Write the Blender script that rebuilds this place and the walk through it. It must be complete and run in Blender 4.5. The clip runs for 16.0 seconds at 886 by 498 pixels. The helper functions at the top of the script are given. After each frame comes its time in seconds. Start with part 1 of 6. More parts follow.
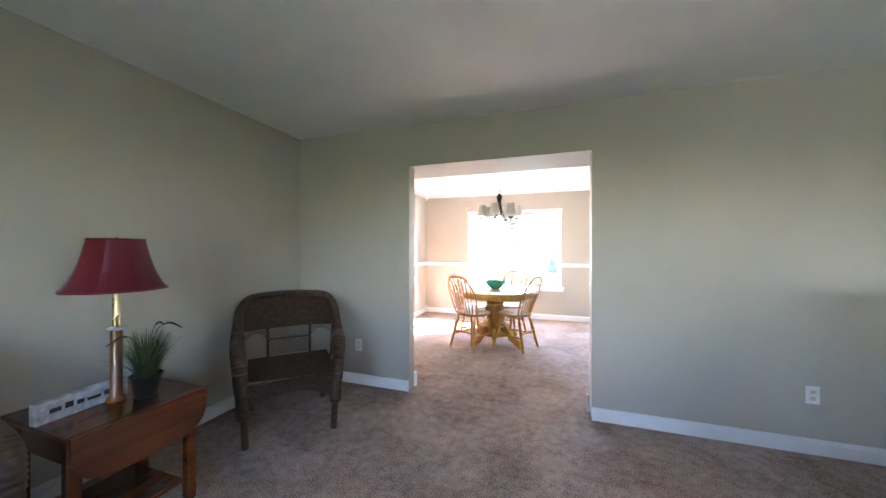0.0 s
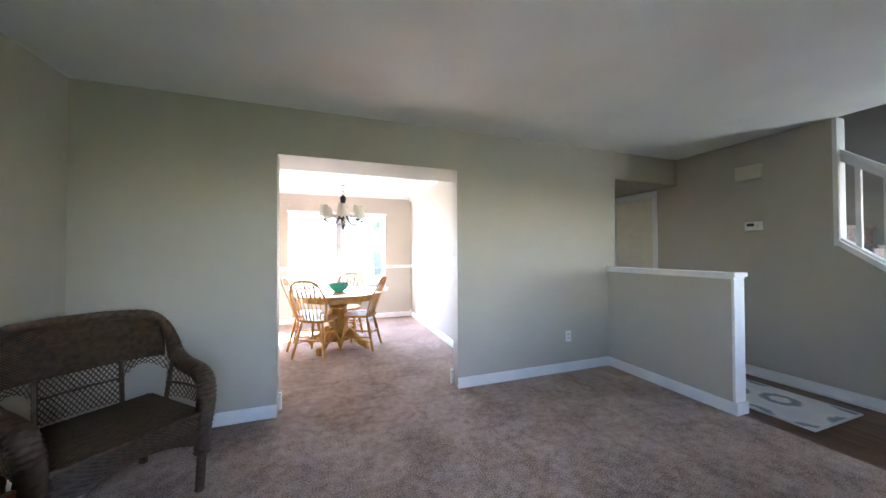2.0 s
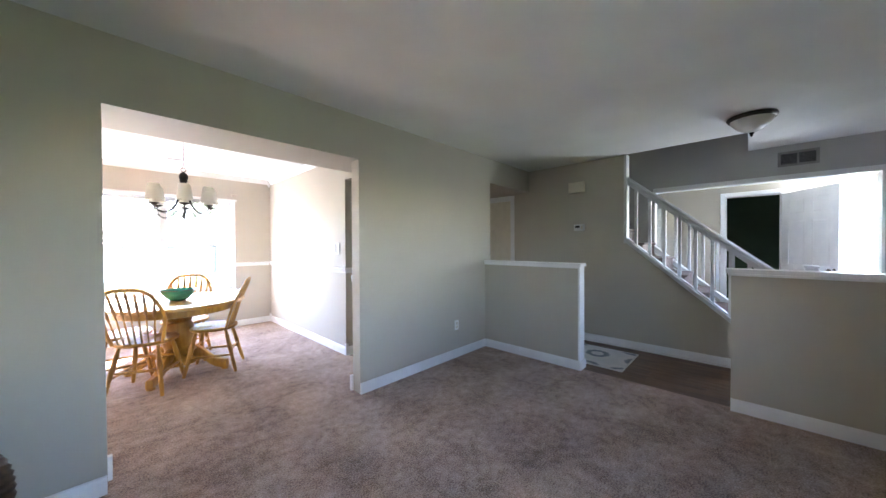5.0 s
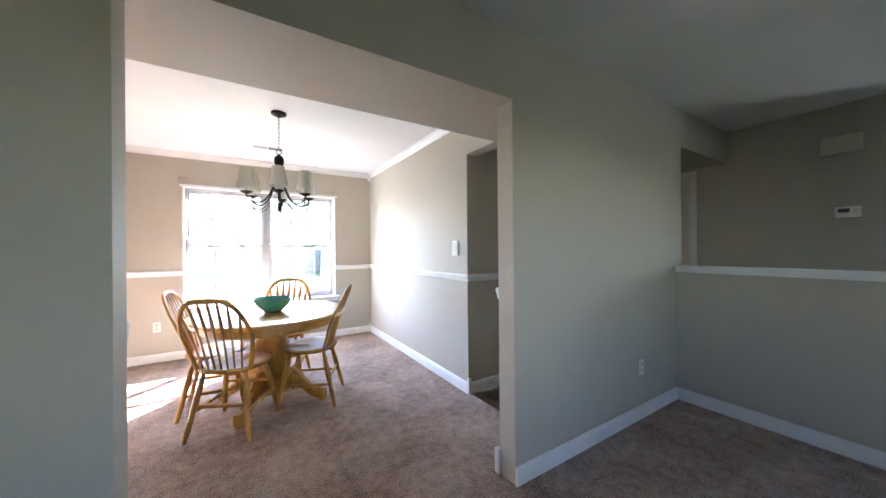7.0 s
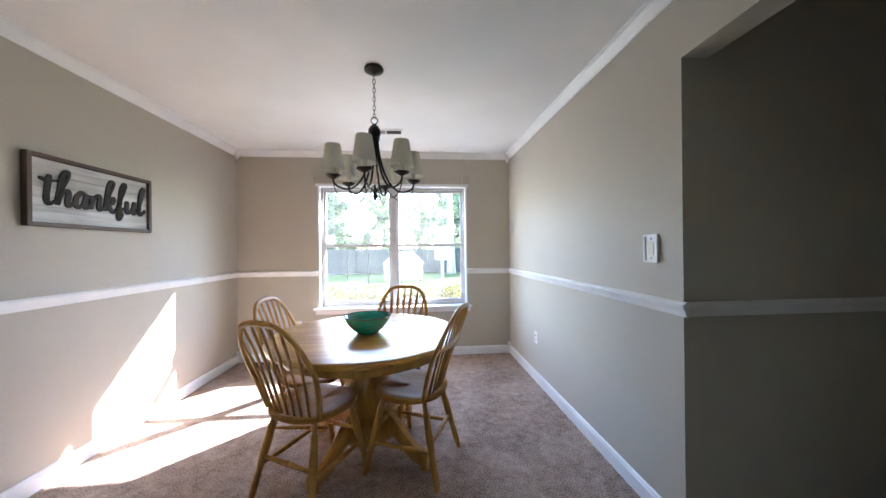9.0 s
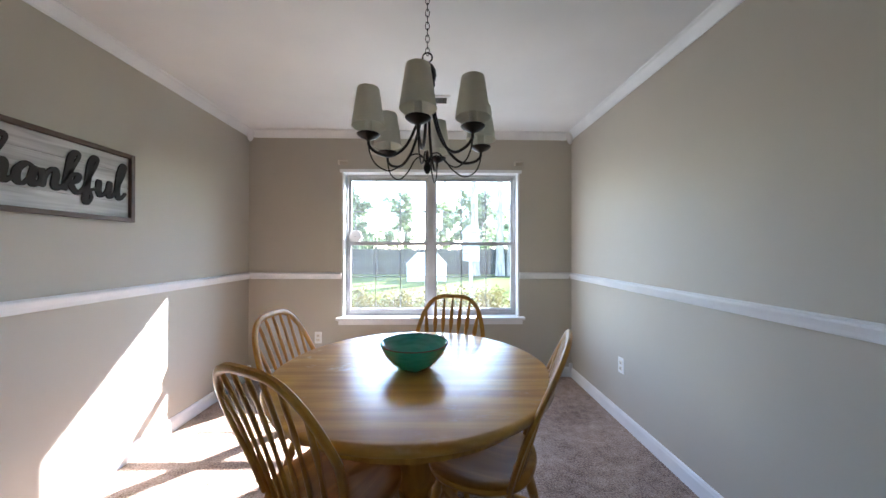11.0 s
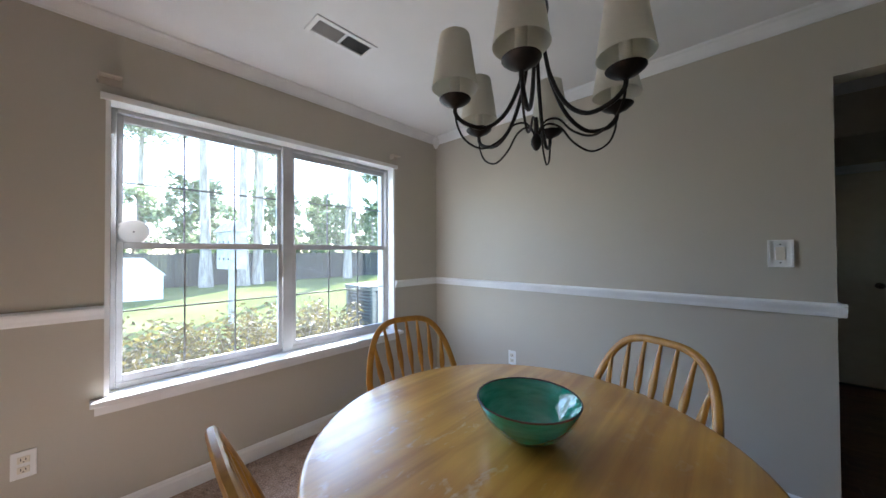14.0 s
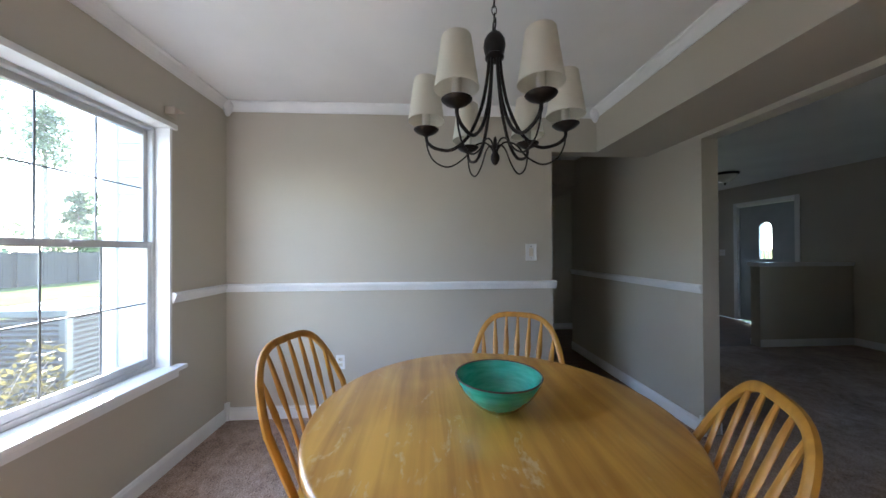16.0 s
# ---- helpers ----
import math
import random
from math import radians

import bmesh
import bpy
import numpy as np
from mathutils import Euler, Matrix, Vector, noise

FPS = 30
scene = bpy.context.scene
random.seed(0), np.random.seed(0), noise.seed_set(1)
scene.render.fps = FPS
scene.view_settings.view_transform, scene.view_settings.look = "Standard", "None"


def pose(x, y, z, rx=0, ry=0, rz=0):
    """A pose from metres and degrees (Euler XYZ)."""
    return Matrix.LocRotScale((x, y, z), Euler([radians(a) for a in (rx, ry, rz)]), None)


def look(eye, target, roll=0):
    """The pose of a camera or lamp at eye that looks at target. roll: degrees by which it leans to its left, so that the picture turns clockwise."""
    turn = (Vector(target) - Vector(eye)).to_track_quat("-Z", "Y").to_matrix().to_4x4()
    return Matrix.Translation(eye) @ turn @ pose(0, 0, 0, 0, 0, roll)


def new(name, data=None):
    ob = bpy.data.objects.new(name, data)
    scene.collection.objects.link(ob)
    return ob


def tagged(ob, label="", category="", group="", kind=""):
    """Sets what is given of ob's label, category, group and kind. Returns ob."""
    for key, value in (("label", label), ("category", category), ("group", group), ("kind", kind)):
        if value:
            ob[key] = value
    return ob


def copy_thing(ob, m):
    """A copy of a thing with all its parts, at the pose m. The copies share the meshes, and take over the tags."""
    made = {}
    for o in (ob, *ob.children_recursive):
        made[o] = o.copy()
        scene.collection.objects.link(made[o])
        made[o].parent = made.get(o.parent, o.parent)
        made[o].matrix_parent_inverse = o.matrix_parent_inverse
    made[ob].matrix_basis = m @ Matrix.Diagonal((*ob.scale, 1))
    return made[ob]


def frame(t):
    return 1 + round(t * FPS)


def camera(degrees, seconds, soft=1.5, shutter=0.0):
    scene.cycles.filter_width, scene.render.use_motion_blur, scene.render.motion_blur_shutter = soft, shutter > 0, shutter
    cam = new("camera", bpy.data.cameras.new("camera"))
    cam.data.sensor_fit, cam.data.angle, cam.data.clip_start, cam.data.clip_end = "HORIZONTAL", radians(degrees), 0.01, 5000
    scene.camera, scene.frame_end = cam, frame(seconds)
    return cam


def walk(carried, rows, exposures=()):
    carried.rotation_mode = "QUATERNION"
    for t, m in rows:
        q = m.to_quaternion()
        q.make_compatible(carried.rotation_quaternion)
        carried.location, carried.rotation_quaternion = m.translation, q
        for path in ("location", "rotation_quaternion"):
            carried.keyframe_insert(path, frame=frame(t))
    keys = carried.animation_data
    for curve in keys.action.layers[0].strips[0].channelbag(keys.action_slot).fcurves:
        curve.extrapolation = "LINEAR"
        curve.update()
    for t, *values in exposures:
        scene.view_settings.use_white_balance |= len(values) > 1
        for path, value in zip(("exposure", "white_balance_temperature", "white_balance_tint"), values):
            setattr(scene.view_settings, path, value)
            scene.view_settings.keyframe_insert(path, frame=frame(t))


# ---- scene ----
cam = camera(108.7, 16.0)
PATH = [
    (0, (0.218, 0.23, 1.295), (-0.414, 2.127, 1.301), 0.1),
    (0.5, (0.007, 0.16, 1.302), (-0.279, 2.14, 1.314), 0.0),
    (1, (-0.231, 0.156, 1.298), (-0.18, 2.155, 1.325), -0.1),
    (1.5, (-0.413, 0.133, 1.306), (-0.051, 2.1, 1.328), 0.0),
    (2, (-0.606, 0.108, 1.272), (0.063, 1.993, 1.299), -0.2),
    (2.5, (-0.757, 0.084, 1.255), (0.184, 1.849, 1.274), -0.2),
    (3, (-0.946, 0.07, 1.267), (0.25, 1.672, 1.267), -0.2),
    (3.5, (-1.044, 0.029, 1.24), (0.309, 1.501, 1.252), -0.5),
    (3.7, (-1.061, 0.032, 1.249), (0.326, 1.472, 1.247), -0.5),
    (5.8, (-0.86, 0.896, 1.324), (0.518, 2.346, 1.301), -0.2),
    (6, (-0.855, 1.04, 1.314), (0.494, 2.517, 1.299), -0.3),
    (6.5, (-0.792, 1.338, 1.266), (0.437, 2.915, 1.263), -0.4),
    (7, (-0.68, 1.656, 1.261), (0.371, 3.357, 1.265), -0.5),
    (7.5, (-0.561, 1.924, 1.261), (0.249, 3.753, 1.263), -0.7),
    (8, (-0.452, 2.167, 1.258), (0.151, 4.074, 1.264), -0.9),
    (8.5, (-0.286, 2.425, 1.276), (0.082, 4.39, 1.273), -0.6),
    (9, (-0.181, 2.633, 1.281), (-0.014, 4.626, 1.282), -0.6),
    (9.5, (-0.169, 2.798, 1.258), (-0.068, 4.795, 1.268), -0.6),
    (10, (-0.186, 3.001, 1.286), (-0.156, 5.001, 1.283), -0.3),
    (10.2, (-0.228, 3.059, 1.285), (-0.218, 5.059, 1.282), -0.2),
    (12.3, (-0.848, 3.732, 1.217), (-0.408, 5.683, 1.258), 0.1),
    (12.5, (-0.914, 3.807, 1.247), (-0.348, 5.726, 1.269), 0.0),
    (13, (-1.078, 4.031, 1.236), (-0.166, 5.81, 1.275), -0.2),
    (13.5, (-1.207, 4.16, 1.264), (-0.006, 5.759, 1.297), -0.4),
    (14, (-1.345, 4.245, 1.286), (0.122, 5.604, 1.31), -0.3),
    (14.5, (-1.488, 4.399, 1.264), (0.257, 5.375, 1.3), -0.4),
    (15, (-1.547, 4.547, 1.294), (0.348, 5.185, 1.302), -0.3),
    (15.5, (-1.567, 4.746, 1.292), (0.416, 5.0, 1.292), -0.3),
    (16, (-1.576, 4.947, 1.287), (0.421, 4.834, 1.3), -0.3),
]
GAPS = [
    (4.12, (-1.081, 0.076, 1.256), (0.355, 1.469, 1.251), -0.5),
    (4.54, (-1.046, 0.221, 1.278), (0.408, 1.595, 1.265), -0.4),
    (4.96, (-0.981, 0.430, 1.304), (0.467, 1.810, 1.282), -0.3),
    (5.38, (-0.911, 0.667, 1.322), (0.511, 2.075, 1.297), -0.2),
    (10.62, (-0.293, 3.186, 1.280), (-0.288, 5.186, 1.279), -0.1),
    (11.04, (-0.414, 3.317, 1.263), (-0.362, 5.317, 1.272), 0.1),
    (11.46, (-0.564, 3.452, 1.241), (-0.419, 5.447, 1.265), 0.1),
    (11.88, (-0.717, 3.590, 1.223), (-0.441, 5.571, 1.259), 0.2),
]
EXPOSURES = [(0.0, 6.3, 6130, 23), (3.5, 6.3, 6110, 23), (6.0, 5.92, 6120, 22), (7.5, 5.26, 5960, 18), (9.0, 4.56, 5870, 16), (10.0, 4.2, 5860, 15), (12.5, 3.75, 5880, 15),
             (13.5, 3.52, 5880, 15), (14.5, 3.66, 5880, 15), (15.5, 3.68, 5860, 16), (16.0, 3.93, 5860, 15)]
walk(cam, [(t, look(eye, target, roll)) for t, eye, target, roll in sorted(PATH + GAPS)], EXPOSURES)

# ---- world, sun and daylight ----
TO_SUN = Vector((0.95, 0.97, 0.935)).normalized()
world = bpy.data.worlds.new("daylight")
scene.world = world
world.use_nodes = True
wn = world.node_tree
wn.nodes.clear()
sky = wn.nodes.new("ShaderNodeTexSky")
sky.sky_type = "NISHITA"
sky.sun_disc = False
sky.sun_elevation = math.asin(TO_SUN.z)
sky.sun_rotation = math.atan2(TO_SUN.x, TO_SUN.y)
sky.dust_density = 0.15
wbg = wn.nodes.new("ShaderNodeBackground")
wbg.inputs["Strength"].default_value = 0.15
wout = wn.nodes.new("ShaderNodeOutputWorld")
wn.links.new(sky.outputs[0], wbg.inputs[0])
wn.links.new(wbg.outputs[0], wout.inputs[0])
sun_data = bpy.data.lights.new("sun", "SUN")
sun_data.energy, sun_data.angle, sun_data.color = 3.6, radians(0.6), (1.0, 0.965, 0.91)
new("sun", sun_data).matrix_world = look((6, 12, 14), Vector((6, 12, 14)) - TO_SUN)


def window_light(name, m, w, h, watts, color=(0.86, 0.92, 1.0)):
    d = bpy.data.lights.new(name, "AREA")
    d.shape, d.size, d.size_y, d.energy, d.color = "RECTANGLE", w, h, watts, color
    new(name, d).matrix_world = m


# sky light in the opening of the den window
window_light("den_window_light", look((5.3, -0.86, 1.4), (5.3, 1, 1.3)), 1.0, 1.2, 1.2)
# lamp added in the dining room window opening, boosting sky light towards floor and east wall
window_light("dining_window_fill", look((-0.45, 6.50, 1.33), (0.75, 4.3, 0.55)), 1.5, 1.2, 0.85)

# ---- materials ----
def material(name):
    m = bpy.data.materials.new(name)
    m.use_nodes = True
    return m, m.node_tree.nodes, m.node_tree.links, m.node_tree.nodes["Principled BSDF"]


def ramp(nodes, stops):
    r = nodes.new("ShaderNodeValToRGB")
    while len(r.color_ramp.elements) < len(stops):
        r.color_ramp.elements.new(0.5)
    for e, (p, c) in zip(r.color_ramp.elements, stops):
        e.position, e.color = p, (*c, 1)
    return r


def noisy(name, dark, light, scale=8.0, rough=0.6, fine=180.0, bump=0.15, dist=0.002, stretch=(1, 1, 1), metal=0.0, detail=5.0, spec=0.5, coat=0.0):
    """Colour between two tones by a coarse noise, with a fine grain in the relief and the gloss."""
    m, n, l, b = material(name)
    co = n.new("ShaderNodeTexCoord")
    mp = n.new("ShaderNodeMapping")
    mp.inputs["Scale"].default_value = stretch
    l.new(co.outputs["Object"], mp.inputs[0])
    a = n.new("ShaderNodeTexNoise")
    a.inputs["Scale"].default_value, a.inputs["Detail"].default_value = scale, detail
    l.new(mp.outputs[0], a.inputs[0])
    r = ramp(n, [(0.32, dark), (0.68, light)])
    l.new(a.outputs[0], r.inputs[0])
    l.new(r.outputs[0], b.inputs["Base Color"])
    f = n.new("ShaderNodeTexNoise")
    f.inputs["Scale"].default_value, f.inputs["Detail"].default_value = fine, 3.0
    l.new(mp.outputs[0], f.inputs[0])
    mr = n.new("ShaderNodeMapRange")
    mr.inputs["To Min"].default_value, mr.inputs["To Max"].default_value = max(0.03, rough - 0.08), min(1, rough + 0.08)
    l.new(a.outputs[0], mr.inputs[0])
    l.new(mr.outputs[0], b.inputs["Roughness"])
    bp = n.new("ShaderNodeBump")
    bp.inputs["Strength"].default_value, bp.inputs["Distance"].default_value = bump, dist
    l.new(f.outputs[0], bp.inputs["Height"])
    l.new(bp.outputs[0], b.inputs["Normal"])
    b.inputs["Metallic"].default_value = metal
    b.inputs["Specular IOR Level"].default_value = spec
    b.inputs["Coat Weight"].default_value = coat
    return m


def wood(name, dark, light, axis=0, rough=0.35, grain=26.0, coat=0.0, vary=0.0):
    """Wood with grain along one axis of the object: long streaks and fine pores."""
    m, n, l, b = material(name)
    co = n.new("ShaderNodeTexCoord")
    mp = n.new("ShaderNodeMapping")
    s = [1.0, 1.0, 1.0]
    s[axis] = 0.07
    mp.inputs["Scale"].default_value = s
    l.new(co.outputs["Object"], mp.inputs[0])
    if vary:
        inf = n.new("ShaderNodeObjectInfo")
        sh = n.new("ShaderNodeVectorMath")
        sh.operation = "SCALE"
        cb = n.new("ShaderNodeCombineXYZ")
        for k in range(3):
            l.new(inf.outputs["Random"], cb.inputs[k])
        l.new(cb.outputs[0], sh.inputs[0])
        sh.inputs["Scale"].default_value = 9.0
        l.new(sh.outputs[0], mp.inputs["Location"])
    a = n.new("ShaderNodeTexNoise")
    a.inputs["Scale"].default_value, a.inputs["Detail"].default_value, a.inputs["Distortion"].default_value = grain, 6.0, 0.6
    l.new(mp.outputs[0], a.inputs[0])
    c = n.new("ShaderNodeTexNoise")
    c.inputs["Scale"].default_value = 3.0
    l.new(co.outputs["Object"], c.inputs[0])
    mx = n.new("ShaderNodeMath")
    mx.operation = "MULTIPLY_ADD"
    l.new(c.outputs[0], mx.inputs[0])
    mx.inputs[1].default_value = 0.5
    half = n.new("ShaderNodeMath")
    half.operation = "MULTIPLY"
    half.inputs[1].default_value = 0.55
    l.new(a.outputs[0], half.inputs[0])
    l.new(half.outputs[0], mx.inputs[2])
    r = ramp(n, [(0.38, dark), (0.66, light)])
    l.new(mx.outputs[0], r.inputs[0])
    l.new(r.outputs[0], b.inputs["Base Color"])
    mr = n.new("ShaderNodeMapRange")
    mr.inputs["To Min"].default_value, mr.inputs["To Max"].default_value = rough + 0.1, max(0.05, rough - 0.1)
    l.new(mx.outputs[0], mr.inputs[0])
    l.new(mr.outputs[0], b.inputs["Roughness"])
    bp = n.new("ShaderNodeBump")
    bp.inputs["Strength"].default_value, bp.inputs["Distance"].default_value = 0.12, 0.001
    l.new(a.outputs[0], bp.inputs["Height"])
    l.new(bp.outputs[0], b.inputs["Normal"])
    b.inputs["Coat Weight"].default_value = coat
    b.inputs["Coat Roughness"].default_value = 0.15
    return m


def carpet_material():
    m, n, l, b = material("carpet_mauve")
    co = n.new("ShaderNodeTexCoord")
    big = n.new("ShaderNodeTexNoise")
    big.inputs["Scale"].default_value, big.inputs["Detail"].default_value, big.inputs["Distortion"].default_value = 2.6, 6.0, 0.8
    mid = n.new("ShaderNodeTexNoise")
    mid.inputs["Scale"].default_value, mid.inputs["Detail"].default_value = 17.0, 5.0
    pile = n.new("ShaderNodeTexNoise")
    pile.inputs["Scale"].default_value, pile.inputs["Detail"].default_value = 110.0, 3.0
    for t in (big, mid, pile):
        l.new(co.outputs["Object"], t.inputs[0])
    add = n.new("ShaderNodeMath")
    add.operation = "MULTIPLY_ADD"
    add.inputs[1].default_value = 0.28
    l.new(big.outputs[0], add.inputs[0])
    s2 = n.new("ShaderNodeMath")
    s2.operation = "MULTIPLY_ADD"
    s2.inputs[1].default_value = 0.26
    l.new(mid.outputs[0], s2.inputs[0])
    s3 = n.new("ShaderNodeMath")
    s3.operation = "MULTIPLY"
    s3.inputs[1].default_value = 0.54
    l.new(pile.outputs[0], s3.inputs[0])
    l.new(s3.outputs[0], s2.inputs[2])
    l.new(s2.outputs[0], add.inputs[2])
    r = ramp(n, [(0.405, (0.125, 0.076, 0.055)), (0.535, (0.335, 0.232, 0.178)), (0.665, (0.54, 0.405, 0.325))])
    l.new(add.outputs[0], r.inputs[0])
    l.new(r.outputs[0], b.inputs["Base Color"])
    b.inputs["Roughness"].default_value = 1.0
    b.inputs["Specular IOR Level"].default_value = 0.1
    b.inputs["Sheen Weight"].default_value = 0.2
    h = n.new("ShaderNodeMath")
    h.operation = "ADD"
    l.new(pile.outputs[0], h.inputs[0])
    l.new(mid.outputs[0], h.inputs[1])
    bp = n.new("ShaderNodeBump")
    bp.inputs["Strength"].default_value, bp.inputs["Distance"].default_value = 0.8, 0.012
    l.new(h.outputs[0], bp.inputs["Height"])
    l.new(bp.outputs[0], b.inputs["Normal"])
    return m


def glass_material():
    m, n, l, b = material("window_glass")
    n.remove(b)
    out = n["Material Output"]
    t = n.new("ShaderNodeBsdfTransparent")
    t.inputs[0].default_value = (0.96, 0.98, 0.97, 1)
    g = n.new("ShaderNodeBsdfGlossy")
    g.inputs["Roughness"].default_value = 0.02
    mix = n.new("ShaderNodeMixShader")
    mix.inputs[0].default_value = 0.03
    l.new(t.outputs[0], mix.inputs[1])
    l.new(g.outputs[0], mix.inputs[2])
    # thin dust film that scatters light, added to veil the view with glare-like haze
    du = n.new("ShaderNodeBsdfTranslucent")
    du.inputs[0].default_value = (0.8, 0.8, 0.78, 1)
    co = n.new("ShaderNodeTexCoord")
    sm = n.new("ShaderNodeTexNoise")
    sm.inputs["Scale"].default_value, sm.inputs["Detail"].default_value = 2.2, 5.0
    l.new(co.outputs["Object"], sm.inputs[0])
    mr = n.new("ShaderNodeMapRange")
    mr.inputs["To Min"].default_value, mr.inputs["To Max"].default_value = 0.007, 0.017
    l.new(sm.outputs[0], mr.inputs[0])
    mix2 = n.new("ShaderNodeMixShader")
    l.new(mr.outputs[0], mix2.inputs[0])
    l.new(mix.outputs[0], mix2.inputs[1])
    l.new(du.outputs[0], mix2.inputs[2])
    l.new(mix2.outputs[0], out.inputs[0])
    return m


WALL = noisy("greige_wall_paint", (0.458, 0.422, 0.352), (0.482, 0.447, 0.374), 1.6, 0.62, 240, 0.10, 0.0012)
CEIL = noisy("white_ceiling_paint", (0.76, 0.76, 0.75), (0.82, 0.82, 0.81), 2.0, 0.85, 150, 0.25, 0.002)
TRIM = noisy("white_trim_paint", (0.74, 0.745, 0.75), (0.82, 0.82, 0.815), 5.0, 0.38, 120, 0.06, 0.001)
# off-white vinyl, its colour greyed to carry the shade of backlit window frames
VINYL = noisy("shade_greyed_vinyl", (0.44, 0.44, 0.44), (0.54, 0.54, 0.53), 7.0, 0.45, 160, 0.08, 0.001)
PLASTIC = noisy("white_plastic", (0.72, 0.72, 0.70), (0.80, 0.80, 0.78), 9.0, 0.35, 200, 0.03, 0.0006)
CREAM = noisy("cream_plastic", (0.66, 0.61, 0.5), (0.72, 0.67, 0.56), 9.0, 0.45, 200, 0.03, 0.0006)
SLOT = noisy("dark_slot", (0.03, 0.03, 0.03), (0.05, 0.05, 0.05), 9.0, 0.7)
CARPET = carpet_material()
PLANK = wood("dark_oak_plank", (0.055, 0.024, 0.009), (0.145, 0.068, 0.027), 1, 0.4, 20.0, 0.2, 1.0)
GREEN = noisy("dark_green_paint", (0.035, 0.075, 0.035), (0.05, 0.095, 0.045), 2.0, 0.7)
GLASS = glass_material()
GREYWALL = noisy("grey_stairwell_paint", (0.41, 0.40, 0.385), (0.45, 0.44, 0.42), 1.6, 0.65, 240, 0.10, 0.0012)
STAIRCARPET = noisy("stair_carpet", (0.15, 0.115, 0.10), (0.27, 0.22, 0.20), 30.0, 1.0, 140, 0.7, 0.008, spec=0.1)

# ---- builders ----
def box(bm, x0, x1, y0, y1, z0, z1):
    r = bmesh.ops.create_cube(bm, size=1.0)
    for v in r["verts"]:
        v.co = Vector((x0 + (v.co.x + 0.5) * (x1 - x0), y0 + (v.co.y + 0.5) * (y1 - y0), z0 + (v.co.z + 0.5) * (z1 - z0)))
    return r["verts"]


def bevel(bm, w, seg=1):
    bmesh.ops.bevel(bm, geom=bm.edges[:], offset=w, segments=seg, affect="EDGES", profile=0.5)


def mesh(name, bm, mat, smooth=False):
    me = bpy.data.meshes.new(name)
    bmesh.ops.recalc_face_normals(bm, faces=bm.faces[:])
    bm.to_mesh(me)
    bm.free()
    for m in (mat if isinstance(mat, (list, tuple)) else [mat]):
        me.materials.append(m)
    if smooth:
        me.polygons.foreach_set("use_smooth", [True] * len(me.polygons))
        me.set_sharp_from_angle(angle=radians(40))
    return me


def part(name, bm, mat, parent, label="", smooth=False):
    ob = new(name, mesh(name, bm, mat, smooth))
    ob.parent = parent
    return tagged(ob, label)


def thing(name, label, category, m=None, group="", kind=""):
    ob = new(name)
    ob.matrix_world = m or Matrix()
    return tagged(ob, label, category, group, kind)


def solid(name, bm, mat, label, category, kind="", group="", smooth=False, m=None):
    ob = new(name, mesh(name, bm, mat, smooth))
    if m:
        ob.matrix_world = m
    return tagged(ob, label, category, group, kind)


def boxes(name, rows, mat, label, category="wall", kind="structure", bev=0.0):
    bm = bmesh.new()
    for r in rows:
        box(bm, *r)
    if bev:
        bevel(bm, bev)
    return solid(name, bm, mat, label, category, kind)


def lathe(bm, prof, n=20, at=(0, 0, 0), cap=True):
    """Turns a profile of (radius, height) round the z axis."""
    rings = []
    for r, z in prof:
        rings.append([bm.verts.new((at[0] + r * math.cos(2 * math.pi * i / n), at[1] + r * math.sin(2 * math.pi * i / n), at[2] + z)) for i in range(n)])
    for a, b in zip(rings, rings[1:]):
        for i in range(n):
            bm.faces.new((a[i], a[(i + 1) % n], b[(i + 1) % n], b[i]))
    if cap:
        bm.faces.new(rings[0])
        bm.faces.new(rings[-1])


def tube(bm, pts, radii, n=8, flat=1.0):
    """A round bar along points; radii one number or one for each point; flat squeezes it across its side."""
    pts = [Vector(p) for p in pts]
    if not isinstance(radii, (list, tuple)):
        radii = [radii] * len(pts)
    rings, ref = [], None
    for i, p in enumerate(pts):
        d = (pts[min(i + 1, len(pts) - 1)] - pts[max(i - 1, 0)]).normalized()
        if ref is None:
            ref = d.orthogonal().normalized() if abs(d.z) > 0.9 else Vector((0, 0, 1)).cross(d).normalized()
        side = (ref - d * ref.dot(d)).normalized()
        ref = side
        up = d.cross(side)
        rings.append([bm.verts.new(p + (side * math.cos(2 * math.pi * k / n) + up * math.sin(2 * math.pi * k / n) * flat) * radii[i]) for k in range(n)])
    for a, b in zip(rings, rings[1:]):
        for k in range(n):
            bm.faces.new((a[k], a[(k + 1) % n], b[(k + 1) % n], b[k]))
    bm.faces.new(rings[0])
    bm.faces.new(rings[-1])


def sweep(bm, prof, a, b, out):
    """A moulding from a to b: profile points (out from the wall, up)."""
    a, b, out = Vector(a), Vector(b), Vector(out)
    rows = [[bm.verts.new(p + out * o + Vector((0, 0, u))) for o, u in prof] for p in (a, b)]
    k = len(prof)
    for i in range(k):
        bm.faces.new((rows[0][i], rows[0][(i + 1) % k], rows[1][(i + 1) % k], rows[1][i]))
    bm.faces.new(rows[0])
    bm.faces.new(rows[1])


def smooth_path(rows, step=5):
    rows = [Vector(r) for r in rows]
    p = []
    for i in range(len(rows) - 1):
        r0, r1, r2, r3 = rows[max(i - 1, 0)], rows[i], rows[i + 1], rows[min(i + 2, len(rows) - 1)]
        for j in range(step):
            t = j / step
            p.append(0.5 * (2 * r1 + (r2 - r0) * t + (2 * r0 - 5 * r1 + 4 * r2 - r3) * t * t + (3 * r1 - r0 - 3 * r2 + r3) * t ** 3))
    p.append(rows[-1])
    return p


